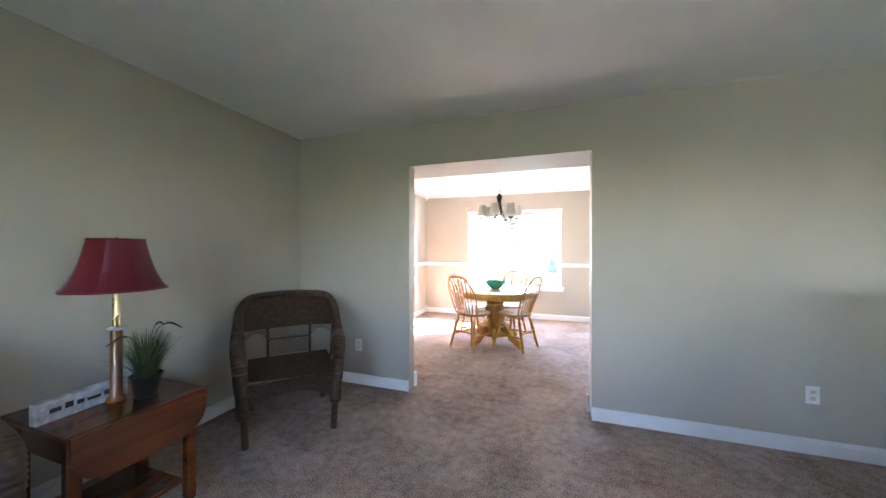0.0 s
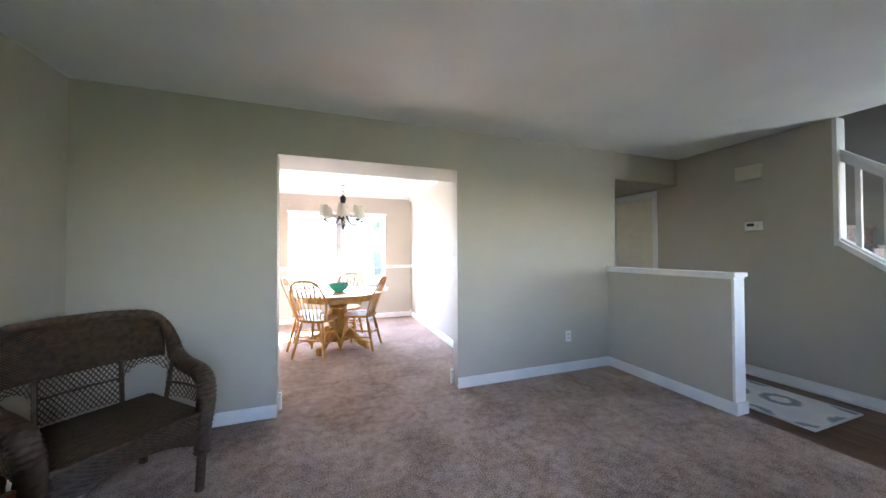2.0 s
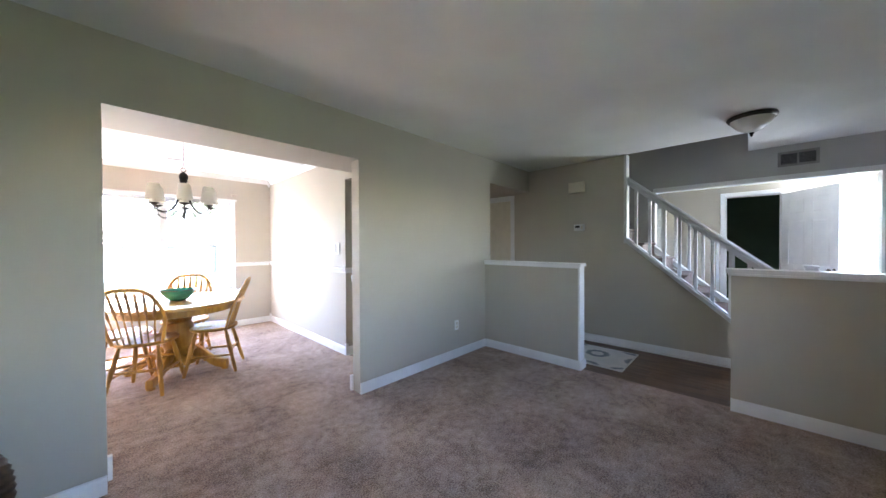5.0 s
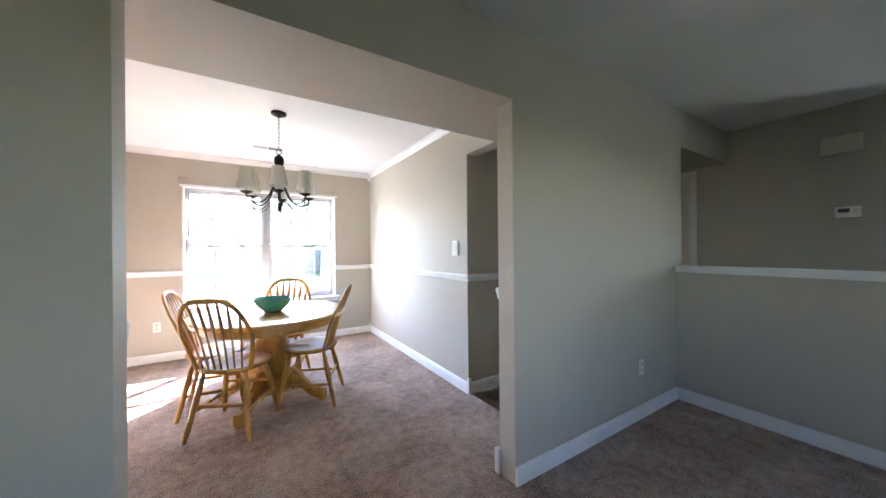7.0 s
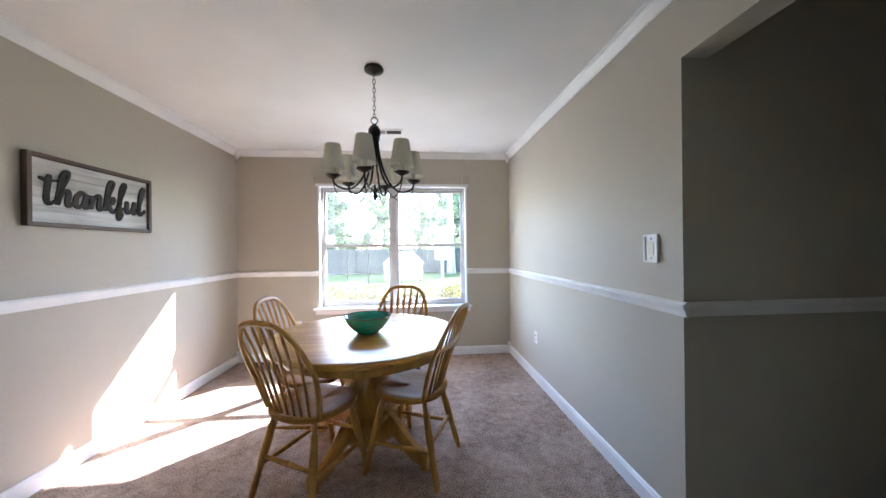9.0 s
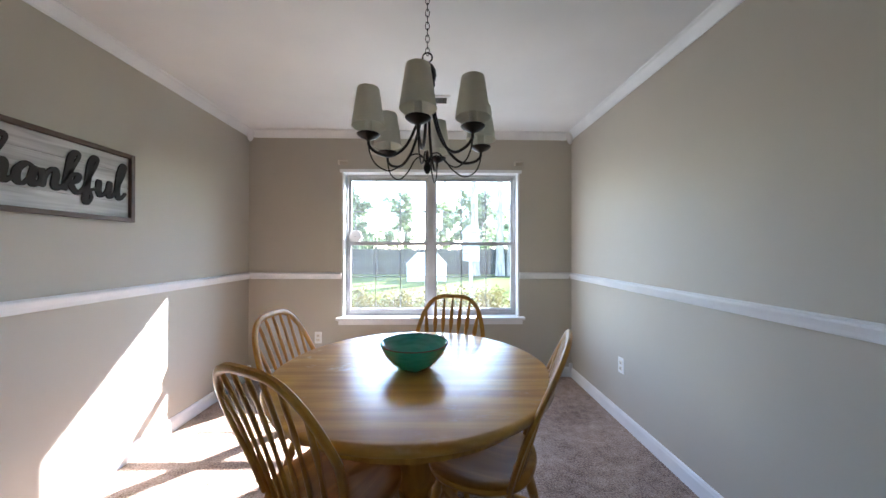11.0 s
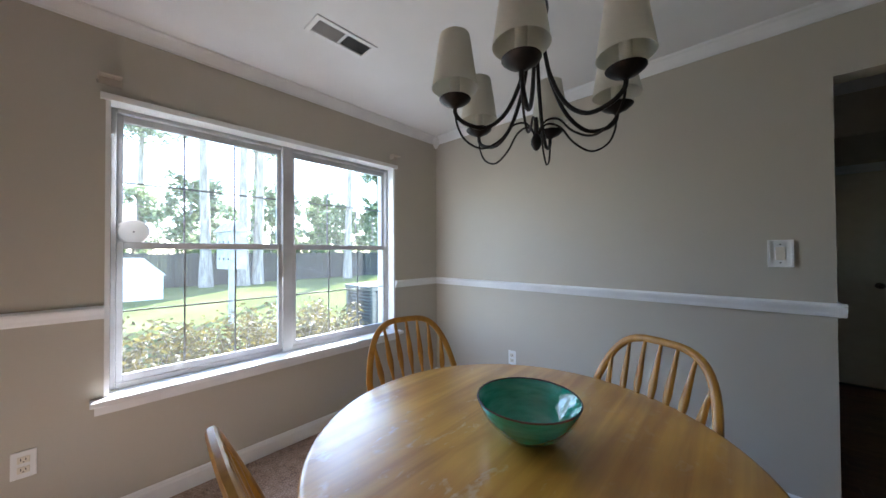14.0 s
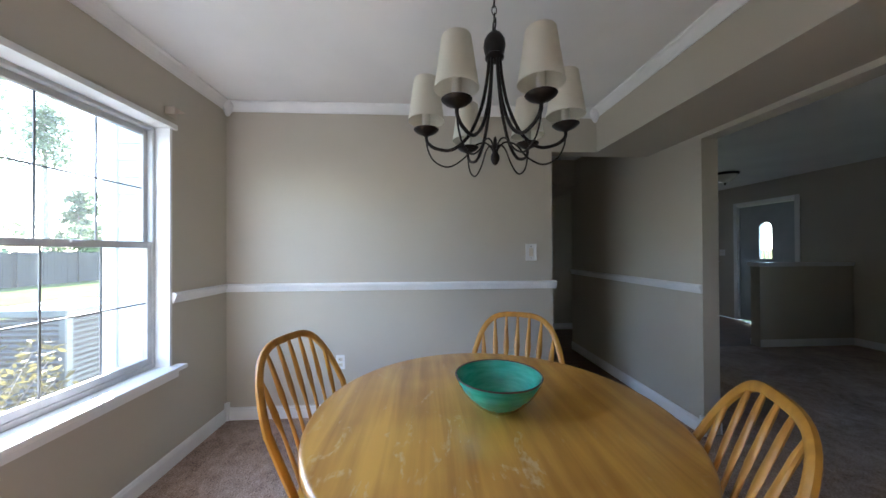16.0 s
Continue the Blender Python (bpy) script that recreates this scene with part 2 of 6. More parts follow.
# ---- plan ----
XL, XR, YW, YF = -2.24, 0.963, 6.475, -0.80
D0, D1, OPX0, OPX1, OPZ = 2.90, 3.02, -1.0, 0.53, 2.062
H, SOF, YS, YE, HZ = 2.44, 2.095, 3.53, 3.91, 2.125
XH0, XH1, XS, XK = 2.38, 2.50, 3.53, 4.42
WX0, WX1, WZ0, WZ1 = -1.33, 0.436, 0.59, 2.052

boxes("wall_west", [(XL - 0.12, XL, YF - 0.12, YW + 0.14, 0, H)], WALL, "long plain greige painted wall shared by both rooms")
boxes("wall_divider", [(XL, OPX0, D0, D1, 0, H), (OPX1, XH1, D0, D1, 0, H), (OPX0, OPX1, D0, D1, OPZ, H), (XH1, XS, D0, D1, HZ, H)], WALL,
      "greige painted wall with a wide cased-free opening to the dining room")
boxes("soffit", [(XL, XR, D1, YS, SOF, H)], WALL, "greige dropped soffit across the dining room entrance", "soffit")
boxes("wall_dining_east", [(XR, XR + 0.12, YE, YW, 0, H), (XR, XR + 0.12, D1, YE, SOF, H)], WALL, "greige painted dining room wall ending at a corridor")
boxes("wall_corridor", [(XR + 0.12, XS, YE, YE + 0.12, 0, H)], WALL, "greige painted corridor wall with a chair rail")
boxes("ceiling_corridor", [(XH0, XS, D1, YE, HZ, H)], WALL, "lowered greige ceiling over the end of the corridor", "ceiling")
boxes("wall_window", [(XL, WX0, YW, YW + 0.14, 0, H), (WX1, XR + 0.12, YW, YW + 0.14, 0, H), (WX0, WX1, YW, YW + 0.14, WZ1, H), (WX0, WX1, YW, YW + 0.14, 0, WZ0)], WALL,
      "greige painted dining room wall round a wide double window")
LW = (-0.67, -0.25, 0.78, 2.05)
boxes("wall_front", [(XL, LW[0], YF - 0.12, YF, 0, H), (LW[0], LW[1], YF - 0.12, YF, 0, LW[2]), (LW[0], LW[1], YF - 0.12, YF, LW[3], H), (LW[1], 3.03, YF - 0.12, YF, 0, H),
                     (3.03, 3.98, YF - 0.12, YF, 2.07, H), (3.98, 4.80, YF - 0.12, YF, 0, H), (4.80, 5.80, YF - 0.12, YF, 0, 0.8), (4.80, 5.80, YF - 0.12, YF, 2.0, H), (5.80, 6.12, YF - 0.12, YF, 0, H)], WALL,
      "greige painted front wall of the living room and entry")
SL = 0.87


def stringer_z(y):
    return 1.345 - SL * (1.575 - y)


Y0 = 1.575 - 1.345 / SL
bm = bmesh.new()
DY0, DY1, DZ = 3.215, 3.83, 2.04
for r in [(XS, XS + 0.12, 1.575, DY0, 0, H), (XS, XS + 0.12, DY1, YE + 0.12, 0, H), (XS, XS + 0.12, DY0, DY1, DZ, H), (XS, XS + 0.12, 1.575, YE + 0.12, H + 0.1, 4.9)]:
    box(bm, *r)
for x in (XS,):
    f = [bm.verts.new(p) for p in ((x, Y0, 0), (x, 1.575, 0), (x, 1.575, 1.345))]
    g = [bm.verts.new((v.co.x + 0.12, v.co.y, v.co.z)) for v in f]
    bm.faces.new(f)
    bm.faces.new(g)
    for i in range(3):
        bm.faces.new((f[i], f[(i + 1) % 3], g[(i + 1) % 3], g[i]))
solid("wall_stair", bm, WALL, "greige painted wall under and beside the staircase", "wall", "structure")
YH = 1.42
boxes("wall_stairwell", [(XK, XK + 0.12, YH, YE + 0.12, 0, 4.9), (XK, XK + 0.12, YF, -0.56, 0, 2.10), (XK, XK + 0.12, YF, 0.44, 2.10, H), (XK, XK + 0.12, 0.44, YH, 2.10, 4.9),
                         (XS, XK, 0.32, 0.44, H + 0.1, 4.9), (XS - 0.12, XS, 0.32, 1.575, H + 0.1, 4.9), (XS, XK, YE, YE + 0.12, 0, 4.9)], GREYWALL, "grey painted stairwell wall with a wide opening to the den")
bm = bmesh.new()
f = [bm.verts.new(p) for p in ((XK, Y0 + 0.1, 0), (XK, YH, 0), (XK, YH, stringer_z(YH) - 0.02))]
g = [bm.verts.new((v.co.x + 0.10, v.co.y, v.co.z)) for v in f]
bm.faces.new(f)
bm.faces.new(g)
for i in range(3):
    bm.faces.new((f[i], f[(i + 1) % 3], g[(i + 1) % 3], g[i]))
solid("wall_under_stair_den", bm, WALL, "greige knee wall under the stair beside the den", "wall", "structure")
XB = 6.0
GY0, GY1 = 0.07, 0.70
boxes("wall_den", [(XB, XB + 0.12, -0.40, GY0, 0, H), (XB, XB + 0.12, YF, -0.40, 2.08, H), (XB, XB + 0.12, YF, -0.40, 0, 0.35), (XB, XB + 0.12, GY1, 3.3, 0, H), (XB, XB + 0.12, GY0, GY1, 2.07, H), (XK + 0.12, XB, 3.18, 3.3, 0, H)], WALL, "greige painted wall of the den beyond the stairs")
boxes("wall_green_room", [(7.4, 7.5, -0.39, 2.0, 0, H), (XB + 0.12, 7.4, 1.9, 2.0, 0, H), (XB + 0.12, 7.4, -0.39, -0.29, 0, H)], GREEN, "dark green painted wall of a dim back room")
boxes("ceiling_main", [(XL - 0.12, XS, YF - 0.12, YW + 0.14, H, H + 0.1)], CEIL, "flat white painted ceiling", "ceiling")
boxes("ceiling_foyer", [(XS, 7.5, YF - 0.12, 0.44, H, H + 0.1), (XK + 0.12, 7.5, 0.44, 3.3, H, H + 0.1)], CEIL, "flat white painted entry and den ceiling", "ceiling")
boxes("ceiling_upstairs", [(XS - 0.1, XK + 0.2, 0.2, YE + 0.2, 4.9, 5.0)], CEIL, "white ceiling above the stairwell", "ceiling")
CX = 2.44
boxes("floor_carpet", [(XL - 0.12, CX, YF - 0.12, D0, -0.1, 0), (XL - 0.12, XR + 0.02, D0, YW + 0.14, -0.1, 0)], CARPET, "mauve brown cut pile carpet with vacuum marks", "carpet")
boxes("floor_base", [(XL - 0.12, 7.5, YF - 0.12, YE + 0.12, -0.2, -0.104), (XR + 0.02, CX, D0, D1, -0.1, -0.012), (XH1, 7.5, YF - 0.12, YE + 0.12, -0.104, -0.03)], SLOT, "dark subfloor under the wooden planks", "floor")

# ---- half walls ----
for i, (y0, y1) in enumerate(((1.715, D0), (YF, 0.535))):
    boxes("half_wall_%d" % (i + 1), [(XH0, XH1, y0, y1, 0, 1.077)], WALL, "greige half wall between living room and entry", "half wall")
    boxes("half_wall_cap_%d" % (i + 1), [(XH0 - 0.022, XH1 + 0.022, y0 - (0.035 if i == 0 else 0), y1 + (0.035 if i else 0), 1.078, 1.110), (XH0 - 0.012, XH1 + 0.012, y0 - (0.02 if i == 0 else 0), y1 + (0.02 if i else 0), 1.058, 1.0775)],
          TRIM, "white painted wooden cap on the half wall", "trim", bev=0.003)
boxes("half_wall_end_trim", [(XH0 - 0.004, XH1 + 0.004, 1.695, 1.7145, 0, 1.057)], TRIM, "white painted end board of the half wall", "trim", bev=0.002)

boxes("half_wall_end_base", [(XH0 - 0.014, XH1 + 0.014, 1.680, 1.6945, 0, 0.096)], TRIM, "white baseboard round the end of the half wall", "trim", bev=0.003)

# ---- skirting, chair rail and crown ----
BASE = [(0, 0), (0.014, 0), (0.014, 0.072), (0.010, 0.082), (0.010, 0.088), (0.004, 0.096), (0, 0.096)]
RAIL = [(0, -0.032), (0.010, -0.032), (0.013, -0.024), (0.016, -0.010), (0.022, 0.002), (0.027, 0.012), (0.027, 0.022), (0.018, 0.026), (0.014, 0.031), (0, 0.031)]
CROWN = [(0, -0.068), (0.007, -0.068), (0.010, -0.058), (0.022, -0.040), (0.040, -0.018), (0.052, -0.010), (0.054, 0.0), (0, 0.0)]


def run(name, prof, z, lines, mat, label):
    for a, b, out in lines:
        bm = bmesh.new()
        sweep(bm, prof, (*a, z), (*b, z), (*out, 0))
        solid(name, bm, mat, label, "trim", "structure")


W, E_, N_, S_ = (1, 0), (-1, 0), (0, -1), (0, 1)
e = 0.001
run("baseboard", BASE, 0, [
    ((XL, YF), (XL, D0), W), ((XL + 0.014, D0), (OPX0, D0), N_), ((OPX1, D0), (XH0, D0), N_), ((XH0, D0 - 0.014), (XH0, 1.695), E_), ((XH0, 0.535), (XH0, YF + 0.014), E_),
    ((XL + 0.014, YF), (XH0, YF), S_), ((XL, D1), (XL, YW), W), ((XL + 0.014, YW), (XR - 0.014, YW), N_), ((XR, YE), (XR, YW), E_), ((XL + 0.014, D1), (OPX0, D1), S_),
    ((OPX1, D1), (XH1, D1), S_), ((XR, YE), (XS, YE), N_), ((XS, Y0 + 0.16), (XS, DY0 - 0.06), E_), ((XH1, 1.715), (XH1, D0), W), ((XH1, YF), (XH1, 0.53), W), ((XH1 + 0.014, YF), (2.97, YF), S_),
    ((XB, GY1 + 0.07), (XB, 3.18), E_)], TRIM, "white painted wooden baseboard")
run("shoe_moulding", [(0.0145, 0), (0.03, 0), (0.028, 0.012), (0.0145, 0.02)], 0, [((XS, Y0 + 0.16), (XS, DY0 - 0.06), E_)], TRIM, "white painted quarter-round at the floor")
RZ = 1.012
run("chair_rail", RAIL, RZ, [((XL, D1), (XL, YW), W), ((XL + 0.027, YW), (WX0, YW), N_), ((WX1, YW), (XR - 0.027, YW), N_), ((XR, YE - 0.027), (XR, YW), E_), ((XL + 0.027, D1), (OPX0, D1), S_),
                             ((OPX1, D1), (XH1, D1), S_), ((XR, YE), (XS, YE), N_)], TRIM, "white moulded chair rail")
run("crown_moulding", CROWN, H, [((XL, YS), (XL, YW), W), ((XL + 0.054, YW), (XR - 0.054, YW), N_), ((XR, YS), (XR, YW), E_), ((XL + 0.054, YS), (XR - 0.054, YS), S_)], TRIM, "white crown moulding at the ceiling")


def blocks(rows, z0, z1, s, label):
    for x, y in rows:
        bm = bmesh.new()
        box(bm, x - s, x + s, y - s, y + s, z0, z1)
        bevel(bm, 0.003)
        solid("corner_block", bm, TRIM, label, "trim", "structure")


blocks([(XL + 0.012, YW - 0.012), (XR - 0.012, YW - 0.012), (XR + 0.004, YE - 0.006), (OPX1 - 0.004, D1 + 0.010), (OPX0 + 0.004, D1 + 0.010), (XL + 0.012, D0 - 0.012)], 0.0, 0.135, 0.016, "white corner block joining baseboards")
for x, y in ((XL, YW), (XR, YW), (XR, YS), (XL, YS)):
    sx, sy = (1 if x < 0 else -1), (-1 if y > 5 else 1)
    bm = bmesh.new()
    lathe(bm, [(0.004, -0.112), (0.016, -0.102), (0.022, -0.088), (0.030, -0.07), (0.052, -0.03), (0.056, -0.001)], 8, (x + sx * 0.022, y + sy * 0.022, H))
    for v in bm.verts:
        v.co.x = max(v.co.x, XL + 0.001) if x < 0 else min(v.co.x, XR - 0.001)
        v.co.y = min(v.co.y, YW - 0.001) if y > 5 else max(v.co.y, YS + 0.001)
    solid("crown_corner", bm, TRIM, "white pendant corner block of the crown", "trim", "structure")

# ---- wooden planks of the entry and corridor ----
plank_cache = {}


def plank_mesh(w, ln):
    key = (w, ln)
    if key not in plank_cache:
        bm = bmesh.new()
        box(bm, 0.0008, w - 0.0008, 0.0008, ln - 0.0008, -0.02, 0)
        bevel(bm, 0.0012)
        plank_cache[key] = mesh("plank", bm, PLANK)
    return plank_cache[key]


def planks(floor_name, x0, x1, y0, y1, label):
    base = thing(floor_name, label, "floor", kind="structure")
    w, lens, i = 0.083, (0.9, 1.2, 0.6), 0
    x = x0
    while x < x1 - 0.01:
        pw = w if x + w <= x1 else round(x1 - x, 3)
        y, k = y0, 0
        while y < y1 - 0.01:
            ln = lens[(i + k) % 3] if k else (0.45, 0.75, 1.05, 0.3)[i % 4]
            ln = round(min(ln, y1 - y), 3)
            ob = new("plank", plank_mesh(pw, ln))
            ob.location = (x, y, -0.006)
            ob.parent = base
            y += ln
            k += 1
        x += pw
        i += 1


# ---- window ----
GRILLE = noisy("grey_grille", (0.16, 0.16, 0.16), (0.22, 0.22, 0.21), 9, 0.45)


def window(name, x0, x1, z0, z1, y, label):
    """Two double-hung units side by side with grilles, a white return and a stool."""
    win = thing(name, label, "window", Matrix.Translation((0, y, 0)), kind="structure")
    bm = bmesh.new()
    for r in [(x0, x0 + 0.018, -0.001, 0.10, z0, z1), (x1 - 0.018, x1, -0.001, 0.10, z0, z1), (x0 + 0.018, x1 - 0.018, -0.001, 0.10, z1 - 0.018, z1)]:
        box(bm, *r)
    box(bm, x0 - 0.018, x1 + 0.018, -0.020, -0.0015, z1 - 0.018, z1 + 0.012)
    part("window_return", bm, TRIM, win, "white painted window return")
    bm = bmesh.new()
    box(bm, x0 - 0.045, x1 + 0.045, -0.062, 0.105, z0 - 0.012, z0 + 0.014)
    bevel(bm, 0.005, 2)
    box(bm, x0 - 0.03, x1 + 0.03, -0.017, -0.001, z0 - 0.062, z0 - 0.0125)
    part("window_sill", bm, TRIM, win, "white painted stool and apron")
    xm = (x0 + x1) / 2 - 0.005
    a0, a1, b0, b1 = x0 + 0.018, x1 - 0.018, z0 + 0.014, z1 - 0.018
    bm = bmesh.new()
    for r in [(a0, a0 + 0.022, 0.08, 0.139, b0, b1), (a1 - 0.022, a1, 0.08, 0.139, b0, b1), (xm - 0.034, xm + 0.034, 0.074, 0.139, b0, b1)]:
        box(bm, *r)
    for xa, xb in ((a0 + 0.022, xm - 0.034), (xm + 0.034, a1 - 0.022)):
        box(bm, xa, xb, 0.08, 0.139, b1 - 0.022, b1)
        box(bm, xa, xb, 0.08, 0.139, b0, b0 + 0.03)
    bevel(bm, 0.003)
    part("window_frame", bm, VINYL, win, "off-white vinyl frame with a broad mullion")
    zm = 1.332
    for xa, xb in ((a0 + 0.022, xm - 0.034), (xm + 0.034, a1 - 0.022)):
        for za, zb, yy in ((b0 + 0.03, zm + 0.018, 0.086), (zm - 0.018, b1 - 0.022, 0.110)):
            bm = bmesh.new()
            s = 0.026
            for r in [(xa, xa + s, yy, yy + 0.026, za, zb), (xb - s, xb, yy, yy + 0.026, za, zb), (xa + s, xb - s, yy, yy + 0.026, za, za + 0.036), (xa + s, xb - s, yy, yy + 0.026, zb - 0.036, zb)]:
                box(bm, *r)
            bevel(bm, 0.0025)
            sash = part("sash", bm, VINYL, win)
            px0, px1, pz0, pz1 = xa + s, xb - s, za + 0.036, zb - 0.036
            bm = bmesh.new()
            for k in (1, 2):
                xx = px0 + (px1 - px0) * k / 3
                box(bm, xx - 0.004, xx + 0.004, yy + 0.011, yy + 0.016, pz0, pz1)
            zz = (pz0 + pz1) / 2
            box(bm, px0, px1, yy + 0.010, yy + 0.017, zz - 0.004, zz + 0.004)
            part("grille", bm, GRILLE, sash, "thin dark grey grille bars")
            bm = bmesh.new()
            box(bm, px0, px1, yy + 0.0195, yy + 0.0225, pz0, pz1)
            pane = part("pane", bm, GLASS, sash)
            pane.visible_shadow = False
        bm = bmesh.new()
        xc = (xa + xb) / 2
        box(bm, xc - 0.03, xc + 0.03, 0.074, 0.0855, zm + 0.002, zm + 0.016)
        bevel(bm, 0.003)
        part("sash_lock", bm, VINYL, win)
    return win


window("window_1", WX0, WX1, WZ0, WZ1, YW, "wide white double-hung window pair with grilles over the yard")
fwin = thing("window_2", "plain white window in the front wall of the living room", "window", Matrix.Translation((0, YF, 0)), kind="structure")
bm = bmesh.new()
for r in [(LW[0], LW[0] + 0.03, -0.11, -0.02, LW[2], LW[3]), (LW[1] - 0.03, LW[1], -0.11, -0.02, LW[2], LW[3]), (LW[0] + 0.03, LW[1] - 0.03, -0.11, -0.02, LW[2], LW[2] + 0.03), (LW[0] + 0.03, LW[1] - 0.03, -0.11, -0.02, LW[3] - 0.03, LW[3]),
          (LW[0] + 0.03, LW[1] - 0.03, -0.09, -0.05, (LW[2] + LW[3]) / 2 - 0.015, (LW[2] + LW[3]) / 2 + 0.015)]:
    box(bm, *r)
bevel(bm, 0.003)
part("window_frame", bm, VINYL, fwin)
bm = bmesh.new()
box(bm, LW[0] - 0.03, LW[1] + 0.03, -0.018, 0.04, LW[2] - 0.024, LW[2] - 0.001)
bevel(bm, 0.004)
part("window_sill", bm, TRIM, fwin)
for z0, z1 in ((LW[2] + 0.03, (LW[2] + LW[3]) / 2 - 0.015), ((LW[2] + LW[3]) / 2 + 0.015, LW[3] - 0.03)):
    bm = bmesh.new()
    box(bm, LW[0] + 0.03, LW[1] - 0.03, -0.072, -0.068, z0, z1)
    part("pane", bm, GLASS, fwin).visible_shadow = False
TAUPE = noisy("bracket_paint", (0.47, 0.41, 0.34), (0.51, 0.45, 0.37), 9, 0.5)
for x in (WX0 - 0.03, WX1 - 0.055):
    br = thing("blind_bracket", "small wall-coloured blind bracket above the window corner", "bracket", Matrix.Translation((x, YW, 2.108)), "blind brackets")
    bm = bmesh.new()
    box(bm, 0, 0.085, -0.004, 0, 0, 0.04)
    part("back_plate", bm, TAUPE, br)
    bm = bmesh.new()
    box(bm, 0, 0.006, -0.055, -0.004, 0, 0.04)
    box(bm, 0.006, 0.085, -0.055, -0.004, 0.034, 0.04)
    part("bracket_arm", bm, TAUPE, br)
disc = thing("window_thermometer", "round white disc thermometer stuck on the window glass", "thermometer", pose(-1.225, YW + 0.120, 1.405, 90, 0, 0))
bm = bmesh.new()
lathe(bm, [(0.062, 0.0), (0.066, 0.004), (0.066, 0.014), (0.058, 0.02)], 28)
part("dial", bm, PLASTIC, disc)
bm = bmesh.new()
lathe(bm, [(0.004, 0.0205), (0.004, 0.024), (0.002, 0.026)], 10)
part("pivot", bm, SLOT, disc)

# ---- outlets, switch, thermostat, chime ----
def outlet(m):
    ob = thing("wall_outlet", "white duplex electrical outlet with a cover plate on the wall", "outlet", m, "wall outlets")
    bm = bmesh.new()
    box(bm, -0.035, 0.035, -0.057, 0.057, 0, 0.006)
    bevel(bm, 0.003, 2)
    part("cover_plate", bm, PLASTIC, ob)
    for s in (-0.021, 0.021):
        bm = bmesh.new()
        box(bm, -0.017, 0.017, s - 0.014, s + 0.014, 0.0061, 0.0085)
        bevel(bm, 0.001)
        face = part("receptacle", bm, CREAM, ob)
        bm = bmesh.new()
        for x in (-0.007, 0.006):
            box(bm, x - 0.0013, x + 0.0013, s - 0.003, s + 0.007, 0.0086, 0.0092)
        box(bm, -0.002, 0.002, s - 0.010, s - 0.006, 0.0086, 0.0092)
        part("slot", bm, SLOT, face)
    bm = bmesh.new()
    lathe(bm, [(0.003, 0.006), (0.003, 0.0075), (0.001, 0.008)], 8)
    part("screw", bm, PLASTIC, ob)
    return ob


ON_N, ON_W, ON_E = (90, 0, 0), (90, 0, 90), (90, 0, -90)
o1 = outlet(pose(1.812, D0, 0.375, *ON_N))
copy_thing(o1, pose(-1.53, D0, 0.374, *ON_N))
copy_thing(o1, pose(XR, 5.612, 0.422, *ON_E))
copy_thing(o1, pose(-1.56, YW, 0.40, *ON_N))
sw = thing("light_switch", "white rocker light switch in a raised white frame", "switch", pose(XR, 4.088, 1.274, *ON_E))
bm = bmesh.new()
box(bm, -0.045, 0.045, -0.068, 0.068, 0, 0.006)
bevel(bm, 0.002)
for r in [(-0.045, -0.036, -0.068, 0.068, 0.006, 0.013), (0.036, 0.045, -0.068, 0.068, 0.006, 0.013), (-0.036, 0.036, 0.059, 0.068, 0.006, 0.013), (-0.036, 0.036, -0.068, -0.059, 0.006, 0.013)]:
    box(bm, *r)
part("cover_plate", bm, PLASTIC, sw)
bm = bmesh.new()
box(bm, -0.017, 0.017, -0.033, 0.033, 0.0061, 0.010)
bevel(bm, 0.002)
part("rocker", bm, CREAM, sw)
for z in (-0.046, 0.046):
    bm = bmesh.new()
    lathe(bm, [(0.0035, 0.006), (0.0035, 0.0075), (0.001, 0.008)], 8, (0, z, 0))
    part("screw", bm, SLOT, sw)
ds = thing("light_switch", "white double light switch plate beside the front door", "switch", pose(4.26, YF, 1.23, 90, 0, 180))
bm = bmesh.new()
box(bm, -0.058, 0.058, -0.058, 0.058, 0, 0.006)
bevel(bm, 0.003, 2)
part("cover_plate", bm, PLASTIC, ds)
for x in (-0.023, 0.023):
    bm = bmesh.new()
    box(bm, x - 0.005, x + 0.005, -0.011, 0.011, 0.0061, 0.012)
    bevel(bm, 0.001)
    part("toggle", bm, CREAM, ds)
th = thing("thermostat", "small white wall thermostat with a grey display", "thermostat", pose(XS, 2.125, 1.542, *ON_E))
bm = bmesh.new()
box(bm, -0.07, 0.07, -0.045, 0.045, 0, 0.028)
bevel(bm, 0.006, 2)
part("housing", bm, PLASTIC, th)
bm = bmesh.new()
box(bm, -0.05, 0.01, -0.004, 0.028, 0.0281, 0.030)
part("display", bm, SLOT, th)
bm = bmesh.new()
box(bm, 0.025, 0.05, -0.02, 0.02, 0.0281, 0.031)
bevel(bm, 0.001)
part("button", bm, CREAM, th)
chm = thing("door_chime", "cream rectangular door chime box high on the wall", "door chime", pose(XS, 2.155, 2.098, *ON_E))
bm = bmesh.new()
box(bm, -0.11, 0.11, -0.072, 0.072, 0.006, 0.052)
bevel(bm, 0.008, 2)
part("cover", bm, CREAM, chm)
bm = bmesh.new()
box(bm, -0.10, 0.10, -0.062, 0.062, 0, 0.006)
part("back_plate", bm, PLASTIC, chm)

